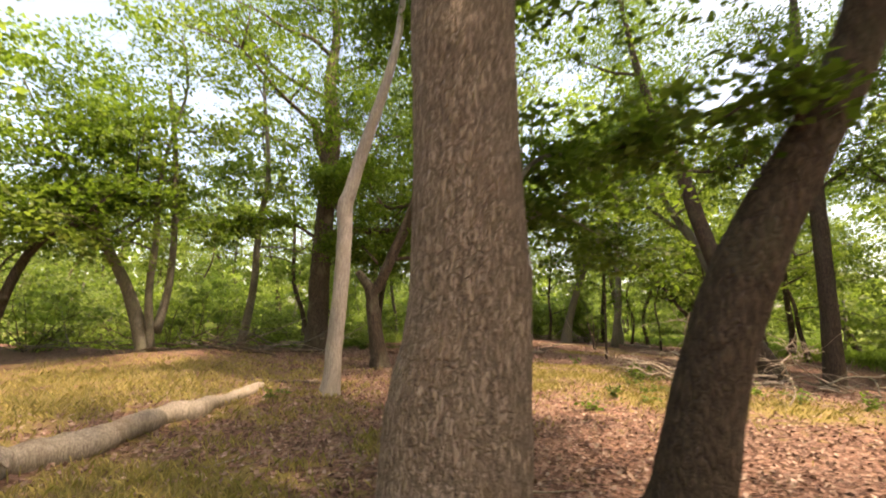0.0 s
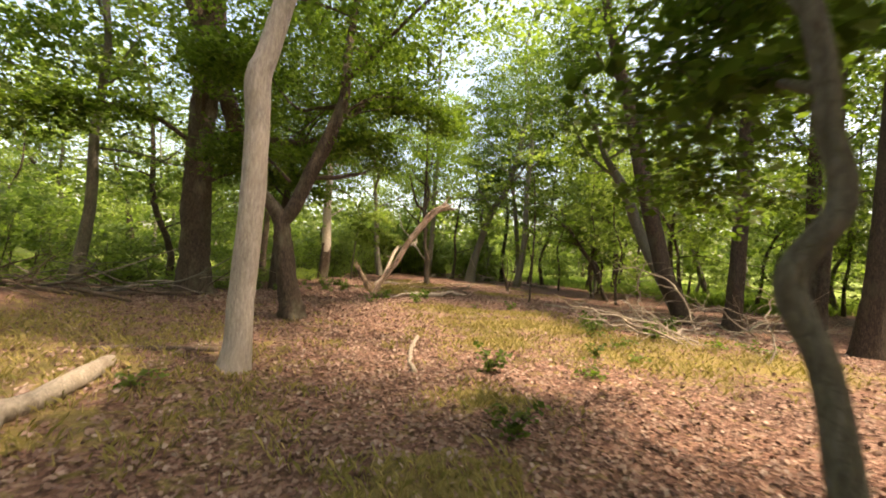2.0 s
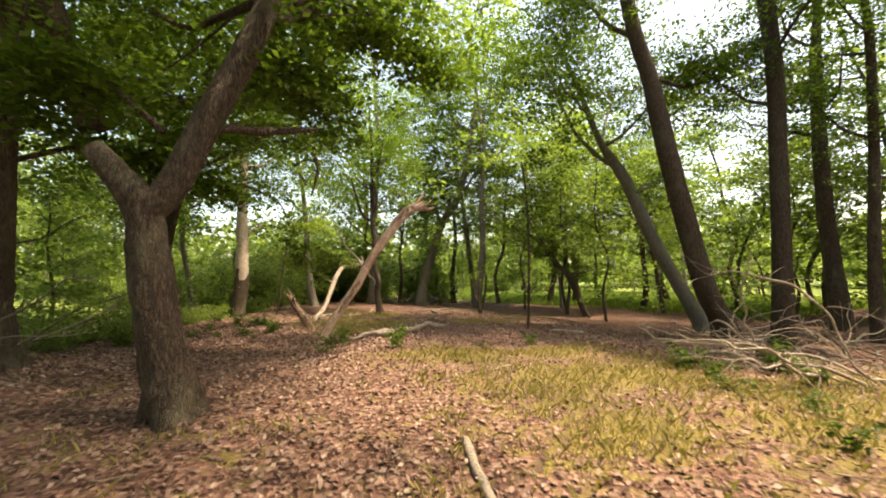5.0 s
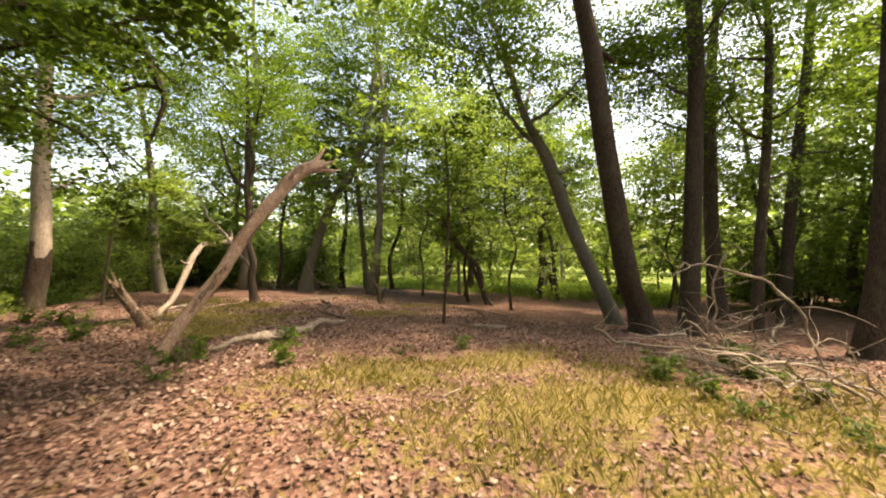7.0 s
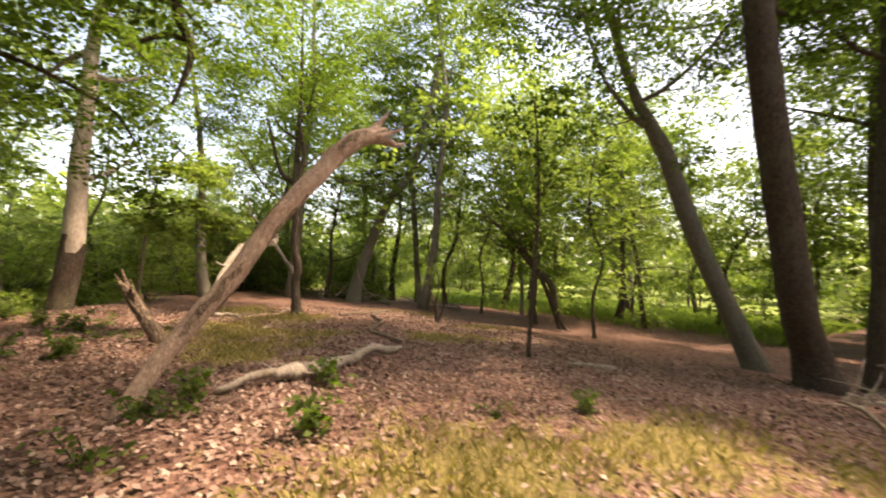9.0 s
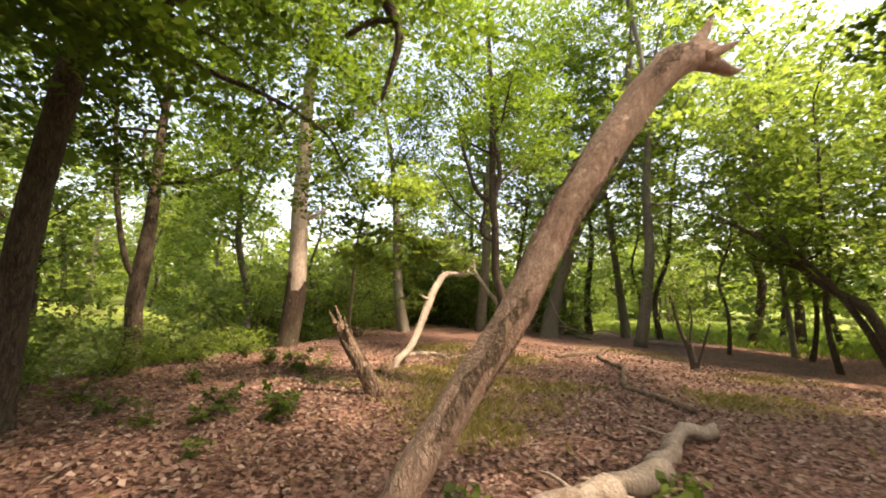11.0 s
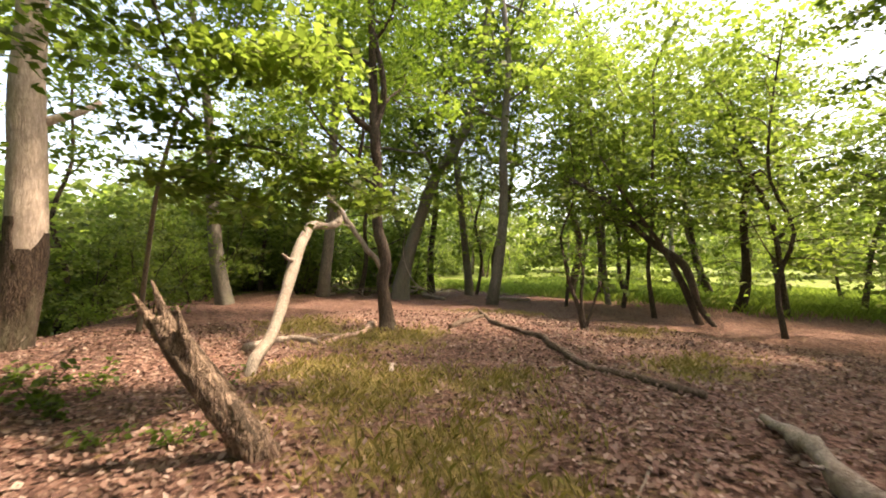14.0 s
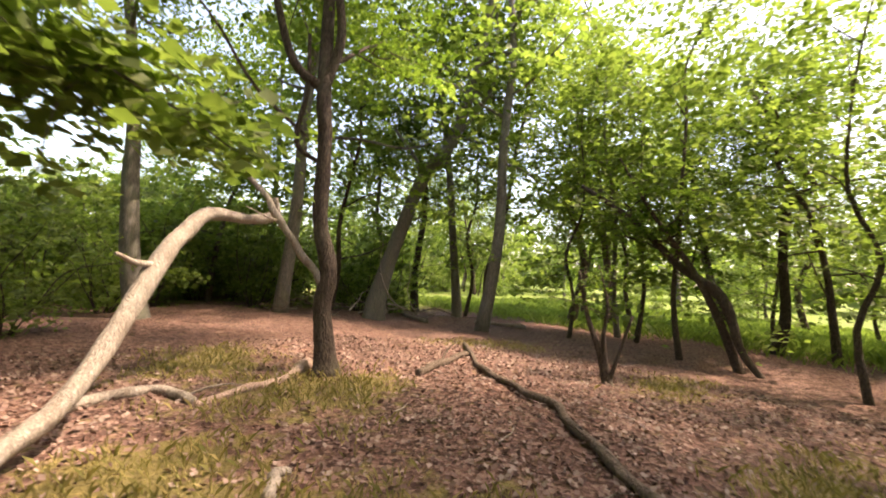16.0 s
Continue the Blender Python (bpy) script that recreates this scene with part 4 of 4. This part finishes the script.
for k, line in enumerate([[(6.88, 8.97, -0.55, 0.019), (6.74, 9.24, -0.04, 0.021), (6.66, 9.38, 0.57, 0.024), (6.56, 9.58, 1.06, 0.025), (6.33, 10.01, 1.39, 0.027), (6.02, 10.59, 1.49, 0.021), (5.92, 10.77, 1.47, 0.014)], [(6.76, 9.19, -0.47, 0.045), (6.53, 9.63, -0.24, 0.057), (6.26, 10.14, 0.01, 0.058), (6.04, 10.55, 0.13, 0.053), (5.71, 11.18, 0.11, 0.042)], [(6.64, 9.42, -0.45, 0.031), (6.42, 9.84, 0.03, 0.038), (6.18, 10.29, 0.34, 0.037), (5.98, 10.66, 0.69, 0.024)], [(6.57, 9.56, -0.33, 0.024), (6.5, 9.69, -0.05, 0.025), (6.22, 10.21, 0.3, 0.027), (5.61, 11.36, 0.3, 0.032), (5.39, 11.76, 0.5, 0.023)], [(6.2, 10.25, 0.29, 0.027), (6.16, 10.32, 0.71, 0.023), (6.15, 10.35, 1.14, 0.023), (6.22, 10.2, 1.68, 0.018)], [(10.48, 12.65, -0.26, 0.068), (8.85, 11.08, -0.15, 0.063), (6.88, 9.93, -0, 0.061), (6.22, 9.46, 0.01, 0.053)]]):
    line = jag([(x, y, z, 0.7 * r) for x, y, z, r in line], 0.035, 400 + k)
    part("branch", tube("branch", line, BLEACHED, _o, 3, 7, 0.15, 0, k), brush)
    rng = np.random.default_rng(60 + k)
    for j in range(14):
        q = line[rng.integers(1, len(line))]
        a = rng.uniform(0, 6.28)
        tw = branch_line(q[:3], (math.cos(a), math.sin(a), rng.uniform(-0.2, 0.9)), rng.uniform(0.3, 1.0), q[3] * 0.45, rng, -0.3, 4)
        tw = [(x, y, max(z, ground_z(x, y) + 0.03), r) for x, y, z, r in tw]
        part("twig", tube("twig", tw, BLEACHED, _o, 3, 5, 0.1, 0, j), brush)


for k, line in enumerate([[(3.96, 10.06, 0.7, 0.01), (4.4, 9.75, 0.55, 0.02), (5.1, 9.3, 0.35, 0.028), (6.0, 8.8, 0.0, 0.035), (6.7, 8.3, -0.2, 0.04)], [(4.1, 9.6, 0.42, 0.01), (4.7, 9.4, 0.34, 0.022), (5.5, 9.2, 0.12, 0.03), (6.4, 9.0, -0.1, 0.035)], [(4.4, 10.4, 0.5, 0.01), (4.9, 9.9, 0.5, 0.02), (5.6, 9.4, 0.3, 0.025), (6.3, 8.8, 0.05, 0.03)], [(5.0, 9.0, 0.75, 0.008), (5.3, 8.9, 0.5, 0.015), (5.7, 8.8, 0.2, 0.022), (6.2, 8.7, -0.05, 0.025)], [(6.0, 7.2, -0.1, 0.022), (6.1, 7.25, 0.35, 0.02), (6.05, 7.35, 0.7, 0.018), (6.25, 7.45, 1.0, 0.013), (6.4, 7.4, 1.3, 0.007)], [(6.17, 7.3, 0.72, 0.013), (6.4, 7.2, 0.95, 0.01), (6.7, 7.2, 1.0, 0.006)]]):
    line = jag([(x, y, z, 0.75 * r) for x, y, z, r in line], 0.03, 420 + k)
    part("branch", tube("branch", line, BLEACHED, _o, 3, 6, 0.15, 0, k), brush)
    rng = np.random.default_rng(160 + k)
    for j in range(16):
        q = line[rng.integers(0, len(line) - 1)]
        a = rng.uniform(2.0, 4.6)
        tw = branch_line(q[:3], (math.cos(a), math.sin(a), rng.uniform(-0.1, 0.8)), rng.uniform(0.25, 0.8), max(0.005, q[3] * 0.4), rng, -0.4, 5)
        tw = [(x, y, max(z, ground_z(x, y) + 0.03), r) for x, y, z, r in tw]
        part("twig", tube("twig", tw, BLEACHED, _o, 3, 5, 0.1, 0, j), brush)


def brush_heap(label, centre, reach, count, materials, seed, tall):
    """A tangle of dead branches thrown across one another, each with a few side twigs."""
    rng = np.random.default_rng(seed)
    thing = new("dead_brushwood")
    thing.location = (centre[0], centre[1], ground_z(*centre))
    tagged(thing, label, "branches")
    o = Vector(thing.location)
    for k in range(count):
        x, y = centre[0] + reach[0] * rng.uniform(-1, 1), centre[1] + reach[1] * rng.uniform(-1, 1)
        a = rng.uniform(-0.7, 0.7) + (math.pi if rng.uniform() < 0.5 else 0) + reach[2]
        r = rng.uniform(0.012, 0.04)
        line = branch_line((x, y, ground_z(x, y) + r + tall * rng.uniform(0, 0.7)), (math.cos(a), math.sin(a), rng.uniform(-0.1, 0.3)), rng.uniform(1.2, 3.6), r, rng, -0.12, 6)
        line = [(u, v, max(w, ground_z(u, v) + 0.03), q) for u, v, w, q in line]
        mat = materials[k % len(materials)]
        part("branch", tube("branch", line, mat, o, 3, 6, 0.12, 0, k), thing)
        for j in range(3):
            q = line[rng.integers(1, len(line))]
            b = a + rng.uniform(-1.2, 1.2)
            tw = branch_line(q[:3], (math.cos(b), math.sin(b), rng.uniform(0, 0.9)), rng.uniform(0.3, 0.9), r * 0.4, rng, -0.2, 4)
            tw = [(u, v, max(w, ground_z(u, v) + 0.02), e) for u, v, w, e in tw]
            part("twig", tube("twig", tw, mat, o, 2, 4, 0.1, 0, j), thing)


brush_heap("tangle of grey dead branches along the creek bank", (-7.2, 14.6), (2.4, 1.2, -0.25), 34, (ROTTEN, GREY, BLEACHED), 301, 0.5)
brush_heap("tangle of grey dead branches before the creek", (-12.0, 14.8), (3.2, 1.6, -0.2), 26, (ROTTEN, GREY), 302, 0.6)
brush_heap("tangle of grey dead branches at a dark tree's foot", (10.6, 11.2), (2.2, 1.4, 0.4), 16, (GREY, BLEACHED), 303, 0.35)
brush_heap("low heap of broken dead branches under grey trees", (9.2, 31.5), (2.8, 1.4, 0.2), 20, (ROTTEN, BLEACHED), 304, 0.7)

# ---- the woods around: a few kinds of tree and shrub, each standing many times ----
def joined_wood(name, lines, material):
    """Trunk and boughs of a far tree as one skin."""
    verts, faces = [], []
    for k, (line, sides) in enumerate(lines):
        me = tube(name, line, material, Vector((0, 0, 0)), 3, sides, 0.08, 0.25 if k == 0 else 0, k)
        base = len(verts)
        verts += [tuple(v.co) for v in me.vertices]
        faces += [tuple(base + i for i in p.vertices) for p in me.polygons]
        bpy.data.meshes.remove(me)
    return mesh_from(name, verts, faces, material)


def wood_tree(label, material, height, lean, radius, seed, leaves, size, low=0.3, reach=3.2):
    rng = np.random.default_rng(seed)
    stem = [(0, 0, -0.3, radius * 1.15)]
    for k in range(1, 7):
        u = k / 6
        stem.append((lean * u ** 1.3 + rng.normal(0, 0.16), rng.normal(0, 0.2), height * u, radius * (1 - 0.8 * u)))
    c, lines, ends = spline(stem, 4), [(stem, 8)], []
    for k in range(11):
        u = low + (1 - low) * (k + 0.5) / 11
        i = int(u * (len(c) - 1))
        a = k * 2.4 + rng.uniform(-0.4, 0.4)
        ln = reach * rng.uniform(0.6, 1.2) * (1.2 - 0.6 * u)
        line = branch_line(c[i, :3], (math.cos(a), math.sin(a), 0.6 * rng.uniform(0, 1)), ln, radius * 0.28, rng, 0.2, 4)
        lines.append((line, 5))
        ends += [q[:3] for q in line[1:]]
    thing = new("woodland_tree")
    tagged(thing, label, "tree", "woodland trees around the clearing")
    part("trunk", joined_wood("trunk", lines, material), thing)
    ends = np.array(ends)
    need = leaves // 40
    pick = ends[rng.integers(0, len(ends), need)] + rng.normal(0, 0.55, (need, 3))
    pts, nrm = sprays(pick, 40, 0.75, rng)
    part("crown", leaf_mesh("crown", pts, nrm, size, LEAF_BRIGHTENED, rng, (0, 0, 0)), thing, "airy green crown")
    return thing


def wood_shrub(label, height, width, seed, leaves, size):
    rng = np.random.default_rng(seed)
    lines, ends = [], []
    for k in range(7):
        a = k * 0.9 + rng.uniform(-0.3, 0.3)
        line = branch_line((0.1 * math.cos(a), 0.1 * math.sin(a), -0.1), (math.cos(a) * 0.6 * width / height, math.sin(a) * 0.6 * width / height, 1), height * rng.uniform(0.7, 1.1), 0.022, rng, -0.1, 4)
        lines.append((line, 5))
        ends += [q[:3] for q in line[1:]]
    thing = new("undergrowth_shrub")
    tagged(thing, label, "shrub", "undergrowth shrubs in the woods")
    part("branchwork", joined_wood("branchwork", lines, BROWN), thing)
    ends = np.array(ends)
    need = leaves // 25
    pick = ends[rng.integers(0, len(ends), need)] + rng.normal(0, 0.22, (need, 3))
    pick[:, 2] = np.maximum(pick[:, 2], 0.15)
    pts, nrm = sprays(pick, 25, 0.42, rng)
    part("crown", leaf_mesh("crown", pts, nrm, size, LEAF_BRIGHTENED, rng, (0, 0, 0)), thing, "dense green leaves")
    return thing


KINDS = [wood_tree("slender grey woodland tree with airy green crown", GREY, 11, 1.2, 0.12, 101, 4200, 0.215),
         wood_tree("brown woodland tree leaning under green leaves", BROWN, 13, -2.6, 0.15, 102, 4500, 0.225, 0.25, 4.0),
         wood_tree("grey woodland tree with tall green crown", GREY, 14, 0.6, 0.16, 103, 4500, 0.225, 0.28, 4.2),
         wood_tree("low crooked woodland tree in full leaf", BROWN, 7, 1.8, 0.09, 104, 3700, 0.185, 0.2, 3.2),
         wood_tree("thin young woodland tree in full leaf", BROWN, 8.5, -0.5, 0.07, 105, 3000, 0.18, 0.22, 2.6)]
BUSHES = [wood_shrub("leafy green shrub under the trees", 2.2, 2.2, 111, 1700, 0.13),
          wood_shrub("tall leafy green shrub under the trees", 3.2, 2.2, 112, 2200, 0.14),
          wood_shrub("low spreading green shrub by the creek", 1.2, 2.0, 113, 1200, 0.11)]


def way_distance(x, y):
    best = 1e9
    for (ax, ay), (bx, by) in zip(WAY, WAY[1:]):
        dx, dy = bx - ax, by - ay
        k = min(1.0, max(0.0, ((x - ax) * dx + (y - ay) * dy) / (dx * dx + dy * dy)))
        best = min(best, math.hypot(x - ax - k * dx, y - ay - k * dy))
    return best


def open_meadow(x, y):
    return 17 < x + 0.15 * (y - 24) and 15 < y < 46 and x < 50


rng = np.random.default_rng(7)
stood, made = [], 0
for thing in KINDS + BUSHES:
    thing.location = (rng.uniform(-50, -40), rng.uniform(20, 40), 0.35)
for _ in range(9000):
    if made == 165:
        break
    # y below 0: unseen trees added behind the start to shade the way
    x, y = rng.uniform(-46, 48), rng.uniform(-26, 66)
    d, w, b = math.hypot(x - 2, y - 14), way_distance(x, y), bank_distance(x, y)
    if w < 7.5 or (-0.5 < b < 7.5) or open_meadow(x, y) or (-3 < x < 18.5 and 7 < y < 30) or (-9 < x < -2 and 2 < y < 15.5):
        continue
    if -8 < x < 22 and 30 < y < 50 and rng.uniform() < 0.65:
        continue
    if rng.uniform() > math.exp(-max(0, d - 22) / 30) or any((x - p) ** 2 + (y - q) ** 2 < 3.0 for p, q in stood):
        continue
    stood.append((x, y))
    made += 1
    s = rng.uniform(0.8, 1.2)
    t = copy_thing(KINDS[rng.integers(0, 5)], pose(0, 0, 0))
    t.matrix_basis = pose(x, y, ground_z(x, y), 0, 0, rng.uniform(0, 360)) @ Matrix.Scale(s, 4)
made = 0
for _ in range(9000):
    if made == 230:
        break
    x, y = rng.uniform(-40, 42), rng.uniform(-14, 60)
    w, b = way_distance(x, y), bank_distance(x, y)
    far_side = 6.0 < b < 11
    if w < 6.5 or (0.3 < b < 5.8) or (-3 < x < 22 and 6 < y < 32 and b < 0) or (-10 < x < -2 and 2 < y < 15.5) or (open_meadow(x, y) and x < 34):
        continue
    if not far_side and y < 33 and rng.uniform() < 0.5:
        continue
    made += 1
    t = copy_thing(BUSHES[rng.integers(0, 3)], pose(0, 0, 0))
    t.matrix_basis = pose(x, y, ground_z(x, y), 0, 0, rng.uniform(0, 360)) @ Matrix.Scale(rng.uniform(0.75, 1.35), 4)

PLACES = [(19.7, 21.3), (23.7, 24.4), (13.6, 25.5), (17.5, 28), (8.6, 33), (6.2, 31.5), (4.6, 34), (12.2, 35), (19, 15), (20, 11.4), (20.5, 18), (11.5, 27.5), (26, 19), (16, 25), (14.5, 31.5), (19, 27), (22, 30), 
          (-8.5, 17.2), (-6.6, 24.5), (-3.2, 29), (-1.5, 33), (-7.5, 21.5), (33, 24), (36, 30), (40, 26), (22.5, 15.5), (25.5, 17.5), (28, 21.5), (21.5, 27)]
for k, (x, y) in enumerate(PLACES):
    t = copy_thing(KINDS[(3, 0, 4, 1, 3, 2)[k % 6]], pose(0, 0, 0))
    t.matrix_basis = pose(x, y, ground_z(x, y), 0, 0, 67 * k) @ Matrix.Scale((1.15 if y > 26.5 else 0.85) + 0.05 * (k % 6), 4)
for k, (x, y) in enumerate([(13.8, 22.2), (17.5, 19.5), (15.5, 24.2), (12.4, 18.6)]):
    t = copy_thing(KINDS[(4, 3, 4, 4)[k]], pose(0, 0, 0))
    t.matrix_basis = pose(x, y, ground_z(x, y), 0, 0, 50 + 90 * k) @ Matrix.Scale((1.15, 1.2, 1.2, 0.9)[k], 4)
BANKSIDE = [(-6.2, 19.8), (-5.2, 21.2), (-7.5, 18.4), (-4.3, 23.6), (-2.4, 25.6), (-6.8, 22.4), (-9.0, 17.6), (0.6, 27.4), (-0.4, 29.2), (1.8, 30.5), (-10, 24), (-12, 22), (-8, 26), (-14, 20.5), (-11, 27), (-6, 29), (-4, 31), (-17, 23), (-9.5, 22), (-13, 25)]
for k, (x, y) in enumerate(BANKSIDE):
    t = copy_thing(BUSHES[k % 3], pose(0, 0, 0))
    t.matrix_basis = pose(x, y, ground_z(x, y), 0, 0, 41 * k) @ Matrix.Scale((0.6 if k < 10 else 1.15) + 0.08 * (k % 5), 4)

for k, (x, y) in enumerate([(-4.6, 17.4), (-4.3, 18.6), (-3.9, 19.7), (-5.2, 18.4), (-3.3, 20.9), (-2.6, 22.4), (-4.4, 20.6), (-3.4, 22.2), (-5.6, 17.0), (-2.0, 23.8)]):
    t = copy_thing(BUSHES[2], pose(0, 0, 0))
    t.matrix_basis = pose(x, y, ground_z(x, y), 0, 0, 53 * k) @ Matrix.Scale(0.5 + 0.06 * (k % 4), 4)

# leafy understorey that closes the woods at eye level
_r = np.random.default_rng(17)
for k in range(96):
    if k < 44:
        x, y = _r.uniform(-4, 15), _r.uniform(32.5, 42)
    elif k < 70:
        x, y = _r.uniform(20, 30), _r.uniform(-2, 14)
    elif k < 84:
        x, y = _r.uniform(9, 20), _r.uniform(-4, 5)
    else:
        x, y = _r.uniform(-24, -9), _r.uniform(22, 30)
    t = copy_thing(BUSHES[(1, 0, 1)[k % 3]], pose(0, 0, 0))
    t.matrix_basis = pose(x, y, ground_z(x, y), 0, 0, 97 * k) @ Matrix.Scale(_r.uniform(1.0, 1.7), 4)

# far woods that close the distance all round
k = 42000
a, r = rng.uniform(0, 2 * math.pi, k), rng.uniform(62, 92, k)
h = 15 * rng.beta(1.0, 1.7, k) * (0.75 + 0.25 * np.sin(a * 23) * np.sin(a * 7 + 1))
pts = np.stack([2 + r * np.cos(a), 16 + r * np.sin(a), h + 0.6], 1)
tagged(new("far_woods", leaf_mesh("far_woods", pts, np.tile((0.0, 0.0, 0.6), (k, 1)), 1.7, LEAF_BRIGHTENED, rng, (0, 0, 0))), "distant green woods closing the view", "woods", kind="stuff")


# ---- the woodland floor: fallen leaves, grass, seedlings ----
def scatter(count, lo, hi, density, rng):
    """Random ground places within a stretch of the plan, kept by a density."""
    out = []
    for _ in range(count * 4):
        x, y = rng.uniform(lo[0], hi[0]), rng.uniform(lo[1], hi[1])
        if rng.random() < density(x, y) and bank_distance(x, y) < 2.2:
            out.append((x, y, ground_z(x, y) + 0.035 * noise.noise(Vector((x * 2.1, y * 2.1, 0))) + 0.018 * noise.noise(Vector((x * 6, y * 6, 5)))))
            if len(out) == count:
                break
    return np.array(out)


def bare(x, y):
    return (1.05 - min(1, grass_cover(x, y))) * (0.35 + 0.65 * math.exp(-way_distance(x, y) / 4))


rng = np.random.default_rng(21)
pts = scatter(95000, (-6, -1), (11, 26), bare, rng)
pts[:, 2] += rng.uniform(0.01, 0.035, len(pts))
tagged(new("leaf_litter", leaf_mesh("leaf_litter", pts, np.tile((0.0, 0.0, 0.9), (len(pts), 1)), 0.06, LITTER, rng, (0, 0, 0))), "brown and pinkish fallen leaves covering the soil", "leaves", kind="stuff")


def grass_mesh(name, pts, tall, rng, material, half=0.006):
    """Thin bent blades of grass."""
    k = len(pts)
    a = rng.uniform(0, 2 * math.pi, k)
    h = tall * rng.uniform(0.5, 1.3, k)
    side = np.stack([np.cos(a), np.sin(a), np.zeros(k)], 1) * half
    bend = np.stack([-np.sin(a), np.cos(a), np.zeros(k)], 1) * (h * rng.uniform(0.2, 1.1, k))[:, None]
    up = np.stack([np.zeros(k), np.zeros(k), h], 1)
    v = np.stack([pts - side, pts + side, pts + 0.35 * bend + 0.65 * up + side * 0.6, pts + bend + up], 1).reshape(-1, 3)
    idx = np.arange(k)[:, None] * 4 + np.array([0, 1, 2, 0, 2, 3])
    return mesh_from(name, v.tolist(), idx.reshape(-1, 3).tolist(), material, False)


pts = scatter(95000, (-11, 1), (12, 27), lambda x, y: smooth(0.2, 0.8, grass_cover(x, y) + 0.45 * noise.noise(Vector((x * 1.9, y * 1.9, 8)))) * math.exp(-way_distance(x, y) / 5), rng)
tagged(new("grass", grass_mesh("grass", pts, 0.095, rng, GRASS)), "short yellow-green grass in patches", "grass", kind="stuff")


pts = scatter(26000, (15.5, 15), (34, 40), lambda x, y: smooth(15.6, 18.5, x + 0.15 * (y - 24) + 1.2 * noise.noise(Vector((x * 0.5, y * 0.5, 1)))), rng)
tagged(new("meadow_grass", grass_mesh("meadow_grass", pts, 0.34, rng, LEAF_BRIGHTENED, 0.014)), "tall bright green grass of the open meadow", "grass", kind="stuff")


def seedling(name, label, leaves, height, seed, size):
    rng = np.random.default_rng(seed)
    thing = new(name)
    tagged(thing, label, "plant", "seedlings on the woodland floor")
    ends = []
    for k in range(4):
        a = k * 1.6 + rng.uniform(-0.4, 0.4)
        line = branch_line((0, 0, -0.02), (0.5 * math.cos(a), 0.5 * math.sin(a), 1), height * rng.uniform(0.6, 1.1), 0.004, rng, 0, 3)
        part("stem", tube("stem", line, BROWN, Vector((0, 0, 0)), 2, 4), thing)
        ends += [q[:3] for q in line[1:]]
    pts, nrm = sprays(np.array(ends), leaves // 12, 0.12, rng)
    part("foliage", leaf_mesh("foliage", pts, nrm, size, LEAF, rng, (0, 0, 0)), thing)
    return thing


PLANTS = [seedling("seedling", "small bright green seedling in leaf litter", 60, 0.25, 1, 0.07), seedling("seedling", "leafy green sprout clump in leaf litter", 110, 0.4, 2, 0.08)]
SPOTS = [(0.62, 15.15), (0.45, 15.2), (0.8, 15.2), (0.6, 5.6), (-2.9, 7.2), (1.2, 7.6), (2.6, 7.2), (3.4, 8.2), (4.6, 8.9), (5.6, 9.3), (6.4, 9.6), (0.9, 15.6), (0.2, 14.4), (1.6, 14.2), (3.4, 14.0), (4.4, 13.6), (-1.6, 18.2), (-1.0, 18.6),
         (-2.2, 18.8), (-0.4, 18.2), (-2.9, 19.5), (-1.9, 20.4), (0.3, 19.9), (-3.4, 17.6), (0.9, 21.3), (2.2, 15.5), (5.2, 10.3), (7.2, 10.4), (-0.2, 21.8)]
_r = np.random.default_rng(9)
SPOTS += [(x, y) for x, y in zip(_r.uniform(-5, 0.3, 20), _r.uniform(16.8, 23, 20)) if bank_distance(x, y) < 1.6 and way_distance(x, y) > 1.1]
SPOTS += [(x, y) for x, y in zip(_r.uniform(3.5, 8, 14), _r.uniform(7.5, 11.5, 14))]
for k, (x, y) in enumerate(SPOTS):
    p = PLANTS[k] if k < 2 else copy_thing(PLANTS[k % 2], pose(0, 0, 0))
    p.matrix_basis = pose(x, y, ground_z(x, y), 0, 0, 77 * k) @ Matrix.Scale(0.8 + 0.07 * (k % 7), 4)

# twigs strewn over the litter
rng = np.random.default_rng(33)
spots = scatter(45, (-3, 3), (8, 24), bare, rng)
for x, y, z in spots:
    if way_distance(x, y) < 0.6:
        continue
    a, ln = rng.uniform(0, 6.28), rng.uniform(0.25, 0.9)
    r = rng.uniform(0.006, 0.014)
    tw = branch_line((x, y, z + r), (math.cos(a), math.sin(a), 0), ln, r, rng, 0, 3)
    log("twig", "thin dry twig lying on leaf litter", BLEACHED if rng.uniform() < 0.6 else ROTTEN, [(u, v, ground_z(u, v) + 0.03, q) for u, v, _, q in tw], 1, 5, 0, "twig")
